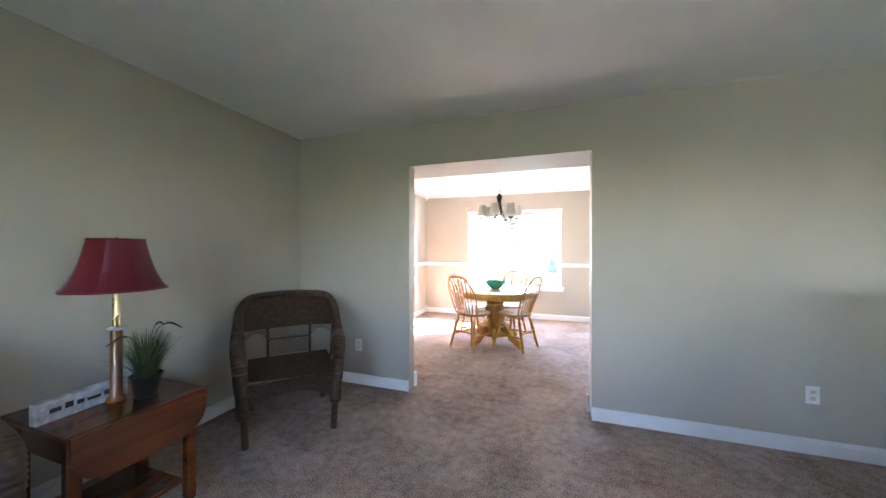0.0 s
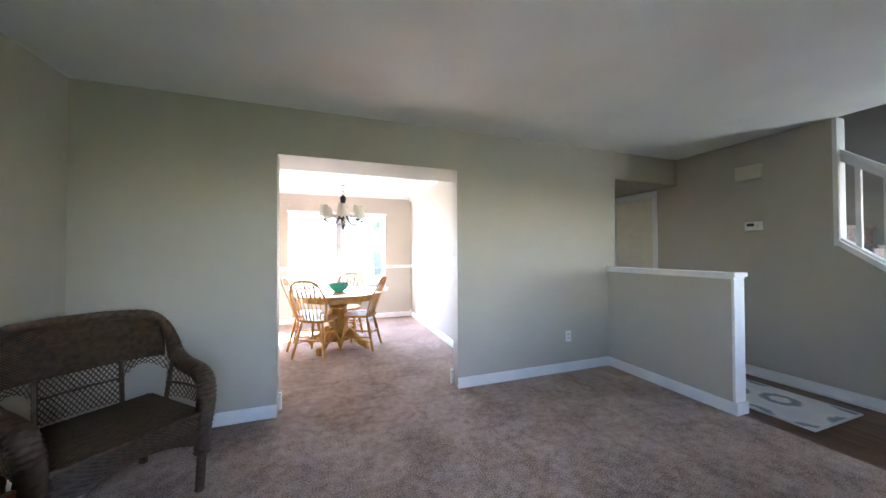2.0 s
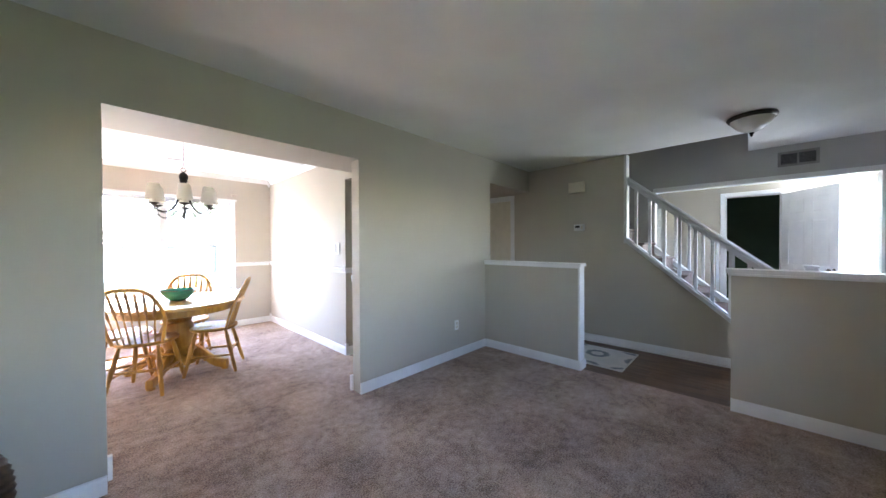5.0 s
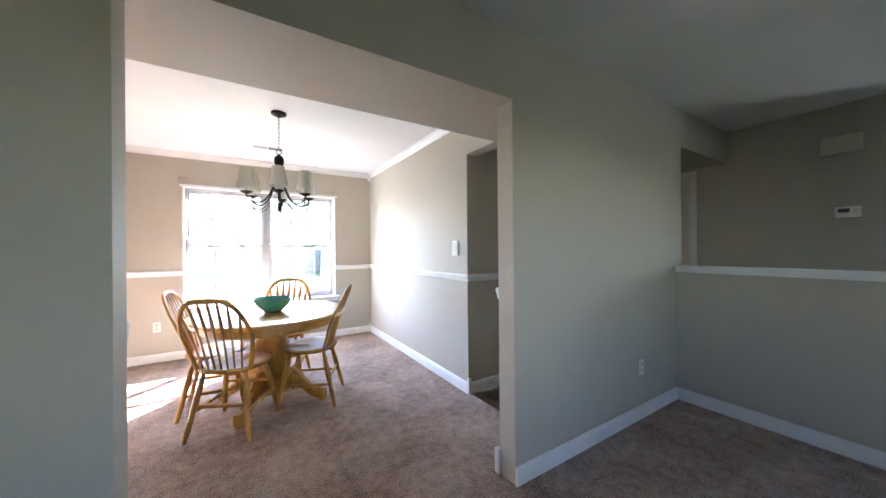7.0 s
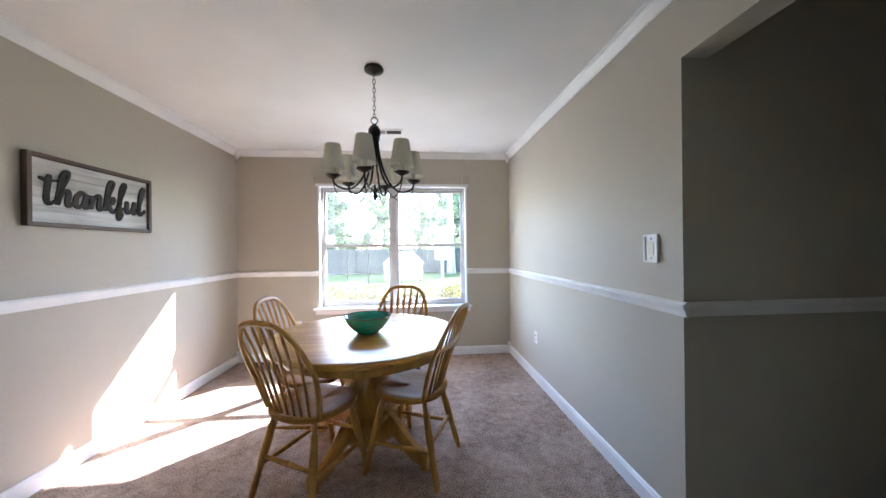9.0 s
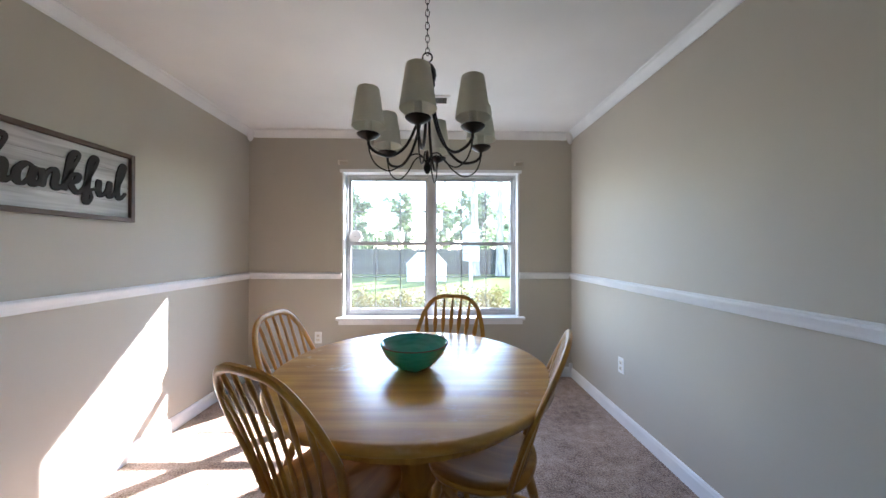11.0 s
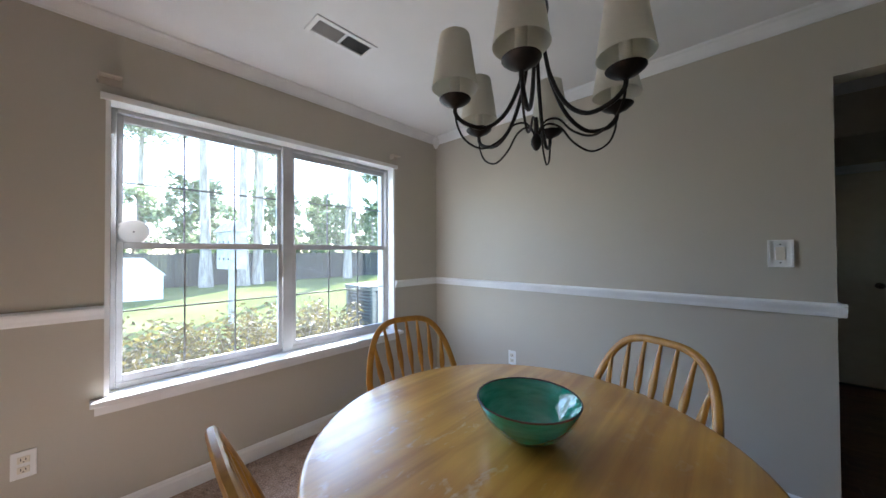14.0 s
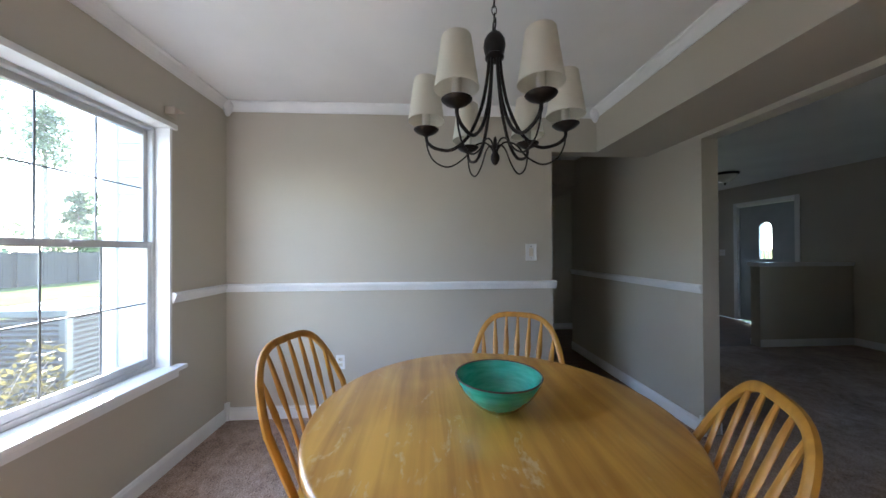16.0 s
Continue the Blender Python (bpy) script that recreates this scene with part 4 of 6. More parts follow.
# brush script: strokes of each letter in units of the small letters' height
SCRIPT = {
    "t": (0.72, [[(0.24, 1.75), (0.20, 0.95), (0.22, 0.25), (0.42, 0.0), (0.74, 0.3)], [(-0.30, 1.50), (0.2, 1.38), (0.68, 1.48)]]),
    "h": (1.0, [[(0.0, 0.3), (0.34, 1.2), (0.58, 1.95), (0.44, 2.15), (0.22, 1.8), (0.14, 0.8), (0.10, 0.0)], [(0.10, 0.1), (0.3, 0.75), (0.54, 0.98), (0.66, 0.7), (0.64, 0.2), (0.78, 0.0), (1.02, 0.3)]]),
    "a": (1.0, [[(0.70, 0.88), (0.42, 1.0), (0.12, 0.6), (0.16, 0.12), (0.40, 0.02), (0.66, 0.5), (0.74, 0.95)], [(0.74, 0.95), (0.68, 0.3), (0.80, 0.0), (1.02, 0.3)]]),
    "n": (0.96, [[(0.0, 0.92), (0.10, 0.45), (0.08, 0.0)], [(0.08, 0.1), (0.28, 0.78), (0.50, 1.0), (0.62, 0.7), (0.60, 0.2), (0.74, 0.0), (0.98, 0.3)]]),
    "k": (0.96, [[(0.0, 0.3), (0.34, 1.2), (0.58, 1.95), (0.44, 2.15), (0.22, 1.8), (0.14, 0.8), (0.10, 0.0)], [(0.12, 0.35), (0.42, 0.92), (0.66, 0.92), (0.58, 0.6), (0.30, 0.45)], [(0.30, 0.45), (0.50, 0.12), (0.74, -0.05), (0.98, 0.3)]]),
    "f": (0.76, [[(0.0, 0.3), (0.34, 1.2), (0.56, 1.95), (0.42, 2.15), (0.22, 1.7), (0.17, 0.5), (0.15, -0.35), (0.30, -0.52), (0.46, -0.15), (0.36, 0.22), (0.78, 0.4)]]),
    "u": (0.92, [[(0.0, 0.92), (0.02, 0.3), (0.18, 0.0), (0.44, 0.3), (0.60, 0.95)], [(0.60, 0.95), (0.58, 0.3), (0.70, 0.0), (0.94, 0.3)]]),
    "l": (0.62, [[(0.0, 0.3), (0.30, 1.1), (0.50, 1.9), (0.37, 2.1), (0.18, 1.6), (0.15, 0.5), (0.30, 0.0), (0.52, 0.15), (0.68, 0.42)]]),
}


def brush(bm, rows, size, x, depth):
    """A flat raised brush stroke: broad where it runs down, finer where it runs up."""
    p = smooth_path([(0, u, v) for u, v in rows], 6)
    rings = []
    for i, q in enumerate(p):
        d = (p[min(i + 1, len(p) - 1)] - p[max(i - 1, 0)]).normalized()
        side = Vector((0, -d.z, d.y))
        end = min(1.0, 0.62 + 0.2 * min(i, len(p) - 1 - i))
        hw = (0.088 + 0.075 * max(0.0, -d.z)) * end
        rings.append([bm.verts.new((x + o, (q + side * w).y * size, (q + side * w).z * size)) for o, w in ((0, -hw), (depth, -hw), (depth, hw), (0, hw))])
    for a, b in zip(rings, rings[1:]):
        for k in range(4):
            bm.faces.new((a[k], a[(k + 1) % 4], b[(k + 1) % 4], b[k]))
    bm.faces.new(rings[0])
    bm.faces.new(rings[-1])


SZ = 0.094
pen = SY0 + 0.078
for i, ch in enumerate("thankful"):
    adv, strokes = SCRIPT[ch]
    bm = bmesh.new()
    for k, rows in enumerate(strokes):
        brush(bm, [(u + 0.10 * v, v) for u, v in rows], SZ, XL + 0.0172, 0.0062 + 0.0007 * k + 0.0004 * (i % 4))
    for v in bm.verts:
        v.co += Vector((0, pen, SZ0 + 0.128))
    part("letter", bm, BLACKPAINT, sign)
    pen += adv * SZ

# ---- wicker chairs ----
WICKER = noisy("dark_brown_wicker", (0.027, 0.013, 0.006), (0.092, 0.050, 0.023), 40, 0.55, 220, 0.5, 0.002)


def ribbed(bm, rows, r, n=8, step=10):
    """A bar wrapped round with cane: the thickness swells at every turn."""
    p = smooth_path(rows, step)
    tube(bm, p, [r * (1.06 if i % 2 else 0.93) for i in range(len(p))], n)


def woven(bm, at, nu, nv, amp=0.004):
    """Cane woven over a surface at(u, v): flat strands that go over and under the stakes."""
    def normal(u, v):
        d = 0.01
        return (at(min(1, u + d), v) - at(max(0, u - d), v)).cross(at(u, min(1, v + d)) - at(u, max(0, v - d))).normalized()
    below = None
    for j in range(nv):
        row = []
        v0, v1 = max(0, (j - 0.04) / nv), min(1, (j + 1.04) / nv)
        prev = None
        for i in range(nu + 1):
            u = i / nu
            off = normal(u, (v0 + v1) / 2) * (amp if (i + j) % 2 else -amp)
            pair = (bm.verts.new(at(u, v0) + off * 0.6), bm.verts.new(at(u, (v0 + v1) / 2) + off * 1.5), bm.verts.new(at(u, v1) + off * 0.6))
            if prev:
                bm.faces.new((prev[0], pair[0], pair[1], prev[1]))
                bm.faces.new((prev[1], pair[1], pair[2], prev[2]))
            prev = pair
            row.append(pair)
        if below:
            for i in range(nu):
                bm.faces.new((below[i][2], below[i + 1][2], row[i + 1][0], row[i][0]))
        below = row


def lattice(bm, at, nu, nv, r=0.0028):
    """Open diagonal cane work over a surface."""
    for s in (1, -1):
        for k in range(-nv, nu + nv):
            pts = []
            for i in range(nv * 2 + 1):
                v = i / (nv * 2)
                u = (k + s * v * nv + (nv if s < 0 else 0)) / nu
                if -0.001 <= u <= 1.001:
                    pts.append(at(min(1, max(0, u)), v))
            if len(pts) > 1:
                tube(bm, pts, r, 4)


def wicker_chair(m):
    ch = thing("wicker_chair", "dark brown woven wicker armchair with a rounded high back", "armchair", m, "wicker armchairs")
    half = [(0.290, 0.300, 0.36), (0.305, 0.305, 0.50), (0.315, 0.275, 0.585), (0.330, 0.180, 0.618), (0.345, 0.03, 0.630), (0.352, -0.08, 0.665), (0.358, -0.155, 0.765), (0.345, -0.215, 0.855), (0.280, -0.262, 0.922), (0.13, -0.292, 0.940)]
    path = [(-x, y, z) for x, y, z in half] + [(0, -0.300, 0.943)] + list(reversed(half))
    bm = bmesh.new()
    p = smooth_path(path, 9)
    rr = []
    for i, q in enumerate(p):
        r = 0.045 if q.z < 0.64 else 0.045 - 0.019 * min(1, (q.z - 0.64) / 0.2)
        rr.append(r * (1.06 if i % 2 else 0.94))
    tube(bm, p, rr, 10)
    part("rolled_edge", bm, WICKER, ch, smooth=True)
    for sx in (-1, 1):
        bm = bmesh.new()
        ribbed(bm, [(sx * 0.275, 0.300, 0.0), (sx * 0.280, 0.302, 0.12), (sx * 0.285, 0.303, 0.22)], 0.022, 8, 8)
        ribbed(bm, [(sx * 0.286, 0.303, 0.20), (sx * 0.290, 0.302, 0.30), (sx * 0.292, 0.300, 0.40)], 0.040, 10, 8)
        part("leg", bm, WICKER, ch, smooth=True)
        bm = bmesh.new()
        ribbed(bm, [(sx * 0.27, -0.27, 0.0), (sx * 0.262, -0.245, 0.20), (sx * 0.26, -0.235, 0.40)], 0.022, 8, 8)
        part("leg", bm, WICKER, ch, smooth=True)

    def back_line(u):
        x = -0.345 + 0.69 * u
        return x, -0.295 + 0.08 * (abs(x) / 0.345) ** 4

    def top_z(x):
        return 0.938 - 0.12 * (abs(x) / 0.345) ** 12

    def upper(u, v):
        x, y = back_line(u)
        lo = 0.655
        z = lo + (top_z(x) - lo) * v
        return Vector((x, y + 0.05 * (0.95 - z), z))
    bm = bmesh.new()
    woven(bm, upper, 92, 40, 0.0022)
    part("back_panel", bm, WICKER, ch)
    for x0, x1 in ((-0.155, 0.155), (-0.33, -0.165), (0.165, 0.33)):
        def lower(u, v, x0=x0, x1=x1):
            x = x0 + (x1 - x0) * u
            y = -0.295 + 0.16 * (abs(x) / 0.33) ** 2.6
            lo = 0.432 if x0 == -0.155 else 0.665 - 0.075 * abs(2 * u - 1) ** 2 - 0.03
            z = lo + (0.672 - lo) * v
            return Vector((x, y + 0.05 * (0.95 - z), z))
        bm = bmesh.new()
        lattice(bm, lower, 15 if x0 == -0.155 else 8, 7 if x0 == -0.155 else 2)
        part("back_lattice", bm, WICKER, ch)
    for x in (-0.16, 0.16):
        bm = bmesh.new()
        y = -0.295 + 0.16 * (abs(x) / 0.33) ** 2.6
        ribbed(bm, [(x, y + 0.028, 0.40), (x, y + 0.022, 0.54), (x, y + 0.016, 0.668)], 0.011, 6, 10)
        part("stake", bm, WICKER, ch)
    bm = bmesh.new()
    ribbed(bm, [(-0.16, -0.255, 0.565), (0, -0.272, 0.565), (0.16, -0.255, 0.565)], 0.007, 6, 8)
    part("cross_bar", bm, WICKER, ch)
    for sx in (-1, 1):
        def side(u, v, sx=sx):
            y = 0.27 - 0.37 * u
            return Vector((sx * (0.305 + 0.03 * math.sin(u * 3.1)), y, 0.43 + (0.605 - 0.43) * v))
        bm = bmesh.new()
        lattice(bm, side, 11, 5)
        part("arm_lattice", bm, WICKER, ch)
        bm = bmesh.new()
        tube(bm, [side(k / 8, 0.5) for k in range(9)], 0.006, 6)
        part("cross_bar", bm, WICKER, ch)
        bm = bmesh.new()
        ribbed(bm, [(sx * 0.31, -0.11, 0.40), (sx * 0.325, -0.11, 0.52), (sx * 0.34, -0.10, 0.65)], 0.012, 6, 8)
        part("stake", bm, WICKER, ch)

        def flank(u, v, sx=sx):
            return Vector((sx * 0.292, 0.29 - 0.53 * u, 0.27 + 0.08 * math.sin(u * math.pi) * (1 - v) + (0.43 - 0.27) * v))
        bm = bmesh.new()
        woven(bm, flank, 36, 12, 0.003)
        part("side_apron", bm, WICKER, ch)
    bm = bmesh.new()
    woven(bm, lambda u, v: Vector((-0.29 + 0.58 * u, -0.25 + 0.57 * v, 0.425 + 0.022 * math.sin(u * math.pi) * math.sin(v * math.pi))), 44, 44, 0.003)
    box(bm, -0.285, 0.285, -0.25, 0.315, 0.395, 0.412)
    part("seat", bm, WICKER, ch)

    def front(u, v):
        lo = 0.235 + 0.10 * math.sin(u * math.pi) ** 0.8
        return Vector((-0.275 + 0.55 * u, 0.318 + 0.012 * math.sin(u * math.pi), lo + (0.43 - lo) * v))
    bm = bmesh.new()
    woven(bm, front, 40, 14, 0.003)
    part("front_apron", bm, WICKER, ch)
    bm = bmesh.new()
    ribbed(bm, [(-0.275, 0.322, 0.432), (0, 0.334, 0.436), (0.275, 0.322, 0.432)], 0.012, 8, 14)
    part("seat_edge", bm, WICKER, ch)
    return ch


w1c = wicker_chair(facing(-1.676, 2.19, 0.72, -0.694) @ Matrix.Diagonal((1.0, 1.0, 0.98, 1.0)))
tagged(copy_thing(w1c, facing(-1.80, 0.47, 1, 0)), "dark brown woven wicker armchair beside the wooden end table")

# ---- end table ----
CHERRY = wood("red_brown_wood", (0.068, 0.014, 0.004), (0.185, 0.045, 0.011), 1, 0.24, 20.0, 0.5)
et = thing("end_table", "red-brown polished wooden drop-leaf end table against the wall", "side table", Matrix.Translation((-1.735, 1.17, 0)))
EZ = 0.58
bm = bmesh.new()
box(bm, -0.255, 0.235, -0.25, 0.25, EZ - 0.022, EZ)
bevel(bm, 0.006, 2)
part("tabletop", bm, CHERRY, et)
for sx, xx in ((1, 0.238), (-1, -0.278)):
    bm = bmesh.new()
    out = []
    for k in range(13):
        a = math.pi * k / 12
        out.append((-0.25 * math.copysign(abs(math.cos(a)) ** 0.55, math.cos(a)), EZ - 0.02 - 0.19 * math.sin(a) ** 0.6))
    pts = [(-0.25, EZ)] + out + [(0.25, EZ)]
    f0 = [bm.verts.new((xx, y, z)) for y, z in pts]
    f1 = [bm.verts.new((xx + 0.02, y, z)) for y, z in pts]
    bm.faces.new(f0)
    bm.faces.new(f1)
    for i in range(len(pts)):
        j = (i + 1) % len(pts)
        bm.faces.new((f0[i], f0[j], f1[j], f1[i]))
    bmesh.ops.remove_doubles(bm, verts=bm.verts[:], dist=0.0005)
    part("drop_leaf", bm, CHERRY, et, "hanging drop leaf with rounded corners")
for sx in (-0.20, 0.18):
    for sy in (-0.215, 0.215):
        bm = bmesh.new()
        box(bm, sx - 0.022, sx + 0.022, sy - 0.022, sy + 0.022, 0, EZ - 0.022)
        bevel(bm, 0.005)
        part("leg", bm, CHERRY, et)
bm = bmesh.new()
for r in [(-0.178, 0.158, -0.228, -0.208, 0.45, EZ - 0.0225), (-0.178, 0.158, 0.208, 0.228, 0.45, EZ - 0.0225)]:
    box(bm, *r)
part("apron", bm, CHERRY, et)
bm = bmesh.new()
box(bm, -0.20, 0.18, -0.19, 0.19, 0.105, 0.123)
bevel(bm, 0.003)
part("lower_shelf", bm, CHERRY, et)

# ---- lamp ----
RED = noisy("burgundy_satin", (0.105, 0.003, 0.009), (0.155, 0.005, 0.014), 12, 0.40, 380, 0.12, 0.001, (1, 1, 0.2))
RED.node_tree.nodes["Principled BSDF"].inputs["Sheen Weight"].default_value = 0.08
BRASS = noisy("pale_brass", (0.50, 0.40, 0.20), (0.62, 0.52, 0.30), 20, 0.28, metal=0.9)
LAMPWOOD = wood("orange_lamp_wood", (0.15, 0.046, 0.009), (0.27, 0.098, 0.021), 2, 0.28, 24.0, 0.3)
CRYSTAL = noisy("clear_acrylic", (0.72, 0.76, 0.78), (0.84, 0.87, 0.88), 12, 0.08, metal=0.3)
lp = thing("table_lamp", "table lamp with burgundy flared shade on a wooden column", "lamp", Matrix.Translation((-1.728, 1.172, EZ)))
bm = bmesh.new()
lathe(bm, [(0.034, 0), (0.036, 0.006), (0.034, 0.014), (0.029, 0.020), (0.0225, 0.030), (0.0225, 0.325), (0.021, 0.333)], 20)
part("column", bm, LAMPWOOD, lp, smooth=True)
bm = bmesh.new()
lathe(bm, [(0.026, 0.333), (0.034, 0.336), (0.038, 0.341), (0.034, 0.347), (0.022, 0.350)], 20)
part("collar", bm, CRYSTAL, lp, "clear acrylic collar", True)
bm = bmesh.new()
lathe(bm, [(0.0165, 0.350), (0.016, 0.36), (0.016, 0.525), (0.012, 0.535), (0.006, 0.545), (0.005, 0.755), (0.008, 0.765), (0.003, 0.775)], 14)
part("stem", bm, BRASS, lp, "pale brass stem", True)
bm = bmesh.new()
prof = [(0.190, 0.525), (0.182, 0.533), (0.163, 0.564), (0.141, 0.614), (0.123, 0.672), (0.110, 0.730), (0.103, 0.762)]
rings = []
for r, z in prof + [(r - 0.003, z) for r, z in reversed(prof)]:
    ring = []
    for k in range(48):
        a = 2 * math.pi * k / 48
        q = r * (1 - 0.035 * abs(math.sin(a * 4)))
        ring.append(bm.verts.new((q * math.cos(a), q * math.sin(a), z)))
    rings.append(ring)
for p, q in zip(rings, rings[1:] + rings[:1]):
    for i in range(48):
        bm.faces.new((p[i], p[(i + 1) % 48], q[(i + 1) % 48], q[i]))
part("shade", bm, RED, lp, "burgundy panelled satin bell shade")
for r, z, nm in ((0.187, 0.527, "lower_trim"), (0.102, 0.761, "upper_trim")):
    bm = bmesh.new()
    tube(bm, [(r * (1 - 0.035 * abs(math.sin(8 * math.pi * k / 48))) * math.cos(2 * math.pi * k / 48), r * (1 - 0.035 * abs(math.sin(8 * math.pi * k / 48))) * math.sin(2 * math.pi * k / 48), z) for k in range(49)], 0.005, 6)
    part(nm, bm, RED, lp)
cord = thing("lamp_cord", "thin pale lamp cord hanging behind the end table", "cord")
bm = bmesh.new()
tube(bm, smooth_path([(-2.03, 1.20, EZ - 0.03), (-2.10, 1.22, 0.35), (-2.15, 1.15, 0.10), (-2.16, 0.95, 0.008)], 8), 0.003, 6)
part("cable", bm, PLASTIC, cord)

# ---- plant and block sign ----
POT = noisy("black_pot", (0.012, 0.012, 0.013), (0.025, 0.024, 0.024), 20, 0.4)
GRASS = noisy("grass_blades", (0.018, 0.036, 0.010), (0.07, 0.10, 0.032), 9, 0.55)
pl = thing("potted_plant", "small artificial grass plant in a black pot on the end table", "plant", Matrix.Translation((-1.648, 1.247, EZ)))
bm = bmesh.new()
lathe(bm, [(0.040, 0), (0.044, 0.004), (0.050, 0.06), (0.061, 0.098), (0.066, 0.106), (0.062, 0.108), (0.052, 0.092), (0.02, 0.086)], 24)
part("pot", bm, POT, pl, "black flared pot", True)
rng = random.Random(4)
bm = bmesh.new()
for k in range(420):
    a, r0 = rng.uniform(0, 6.283), rng.uniform(0, 0.042)
    ln, bend = rng.uniform(0.12, 0.27), rng.uniform(0.01, 0.13)
    w = rng.uniform(0.0018, 0.004)
    prev = None
    for i in range(6):
        t = i / 5
        d = r0 + bend * t * t + 0.02 * t
        c = Vector((d * math.cos(a), d * math.sin(a), 0.085 + ln * (t - 0.22 * t * t * bend / 0.1)))
        s = Vector((-math.sin(a), math.cos(a), 0)) * w * (1 - 0.85 * t)
        pair = (bm.verts.new(c - s), bm.verts.new(c + s))
        if prev:
            bm.faces.new((prev[0], prev[1], pair[1], pair[0]))
        prev = pair
part("foliage", bm, GRASS, pl, "spiky green grass blades")
SEED = noisy("seed_head", (0.02, 0.022, 0.015), (0.05, 0.05, 0.035), 30, 0.8)
for a, hh in ((0.4, 0.30), (2.2, 0.28), (4.9, 0.26)):
    bm = bmesh.new()
    p = smooth_path([(0, 0, 0.085), (0.04 * math.cos(a), 0.04 * math.sin(a), hh), (0.10 * math.cos(a), 0.10 * math.sin(a), hh + 0.055), (0.165 * math.cos(a), 0.165 * math.sin(a), hh + 0.03)], 5)
    tube(bm, p, [0.0015] * 9 + [0.004, 0.005, 0.005, 0.005, 0.004, 0.003, 0.002][:len(p) - 9], 5)
    part("seed_stalk", bm, SEED, pl)
bs = thing("block_sign", "white wooden block sign with dark script on the end table", "sign", pose(-1.765, 1.075, EZ, 0, 0, 95))
bm = bmesh.new()
box(bm, -0.155, 0.155, -0.019, 0.019, 0, 0.088)
bevel(bm, 0.002)
part("block", bm, WHITEWASH, bs)
rng = random.Random(9)
x = -0.115
while x < 0.11:
    wd = rng.uniform(0.022, 0.05)
    bm = bmesh.new()
    box(bm, x, x + wd, -0.0215, -0.0193, 0.036, 0.036 + rng.uniform(0.012, 0.026))
    part("script_bar", bm, BLACKPAINT, bs)
    x += wd + 0.012

# ---- doors ----
def panel_door(parent, w, h, t, mat, flat=False):
    """A door leaf in local x (width), y (thickness), z, with six raised panels on both faces."""
    bm = bmesh.new()
    if flat:
        box(bm, 0, w, -t / 2, t / 2, 0, h)
        bevel(bm, 0.003)
        return part("door_leaf", bm, mat, parent)
    box(bm, 0, w, -t / 2 + 0.006, t / 2 - 0.006, 0, h)
    sx = 0.11 * w / 0.8
    mid = w / 2
    zs = ((0.22, 0.86), (1.00, 1.62), (1.72, h - 0.11))
    for sgn in (-1, 1):
        y0, y1 = (-t / 2, -t / 2 + 0.006) if sgn < 0 else (t / 2 - 0.006, t / 2)
        for a, b in ((0, sx), (mid - sx / 2, mid + sx / 2), (w - sx, w)):
            box(bm, a, b, y0, y1, 0, h)
        for a, b in ((sx, mid - sx / 2), (mid + sx / 2, w - sx)):
            lo = 0
            for za, zb in zs:
                box(bm, a, b, y0, y1, lo, za)
                lo = zb
            box(bm, a, b, y0, y1, lo, h)
    leaf = part("door_leaf", bm, mat, parent)
    for a, b in ((sx, mid - sx / 2), (mid + sx / 2, w - sx)):
        for za, zb in zs:
            for sgn in (-1, 1):
                bm = bmesh.new()
                yy = sgn * (t / 2 - 0.006)
                g = 0.022
                lo = [bm.verts.new(p) for p in ((a + 0.004, yy, za + 0.004), (b - 0.004, yy, za + 0.004), (b - 0.004, yy, zb - 0.004), (a + 0.004, yy, zb - 0.004))]
                hi = [bm.verts.new(p) for p in ((a + g, yy + sgn * 0.005, za + g), (b - g, yy + sgn * 0.005, za + g), (b - g, yy + sgn * 0.005, zb - g), (a + g, yy + sgn * 0.005, zb - g))]
                bm.faces.new(hi)
                for i in range(4):
                    bm.faces.new((lo[i], lo[(i + 1) % 4], hi[(i + 1) % 4], hi[i]))
                part("panel", bm, mat, leaf)
    return leaf


def knob(parent, x, z, t, mat):
    for sgn in (-1, 1):
        bm = bmesh.new()
        lathe(bm, [(0.026, 0.0), (0.027, 0.004), (0.014, 0.010), (0.010, 0.03), (0.022, 0.042), (0.027, 0.055), (0.022, 0.066), (0.008, 0.07)], 16)
        bmesh.ops.transform(bm, verts=bm.verts[:], matrix=pose(x, sgn * t / 2, z, -90 * sgn, 0, 0))
        part("door_knob", bm, mat, parent, smooth=True)


def casing(parent, w, h, c=0.062, t=0.016, wall=0.12, face=0.0):
    """White casing round an opening of local width w from x=0, on the face y=face, with a jamb through the wall."""
    bm = bmesh.new()
    for r in [(-c, 0, face - t, face - 0.001, 0, h + c), (w, w + c, face - t, face - 0.001, 0, h + c), (0, w, face - t, face - 0.001, h, h + c)]:
        box(bm, *r)
    bevel(bm, 0.004)
    for r in [(0.0005, 0.014, face, face + wall, 0, h), (w - 0.014, w - 0.0005, face, face + wall, 0, h), (0.014, w - 0.014, face, face + wall, h - 0.014, h - 0.0005)]:
        box(bm, *r)
    part("door_casing", bm, TRIM, parent, "white door casing")


STEELKNOB = noisy("dull_bronze_knob", (0.10, 0.08, 0.06), (0.16, 0.13, 0.10), 25, 0.3, metal=0.9)
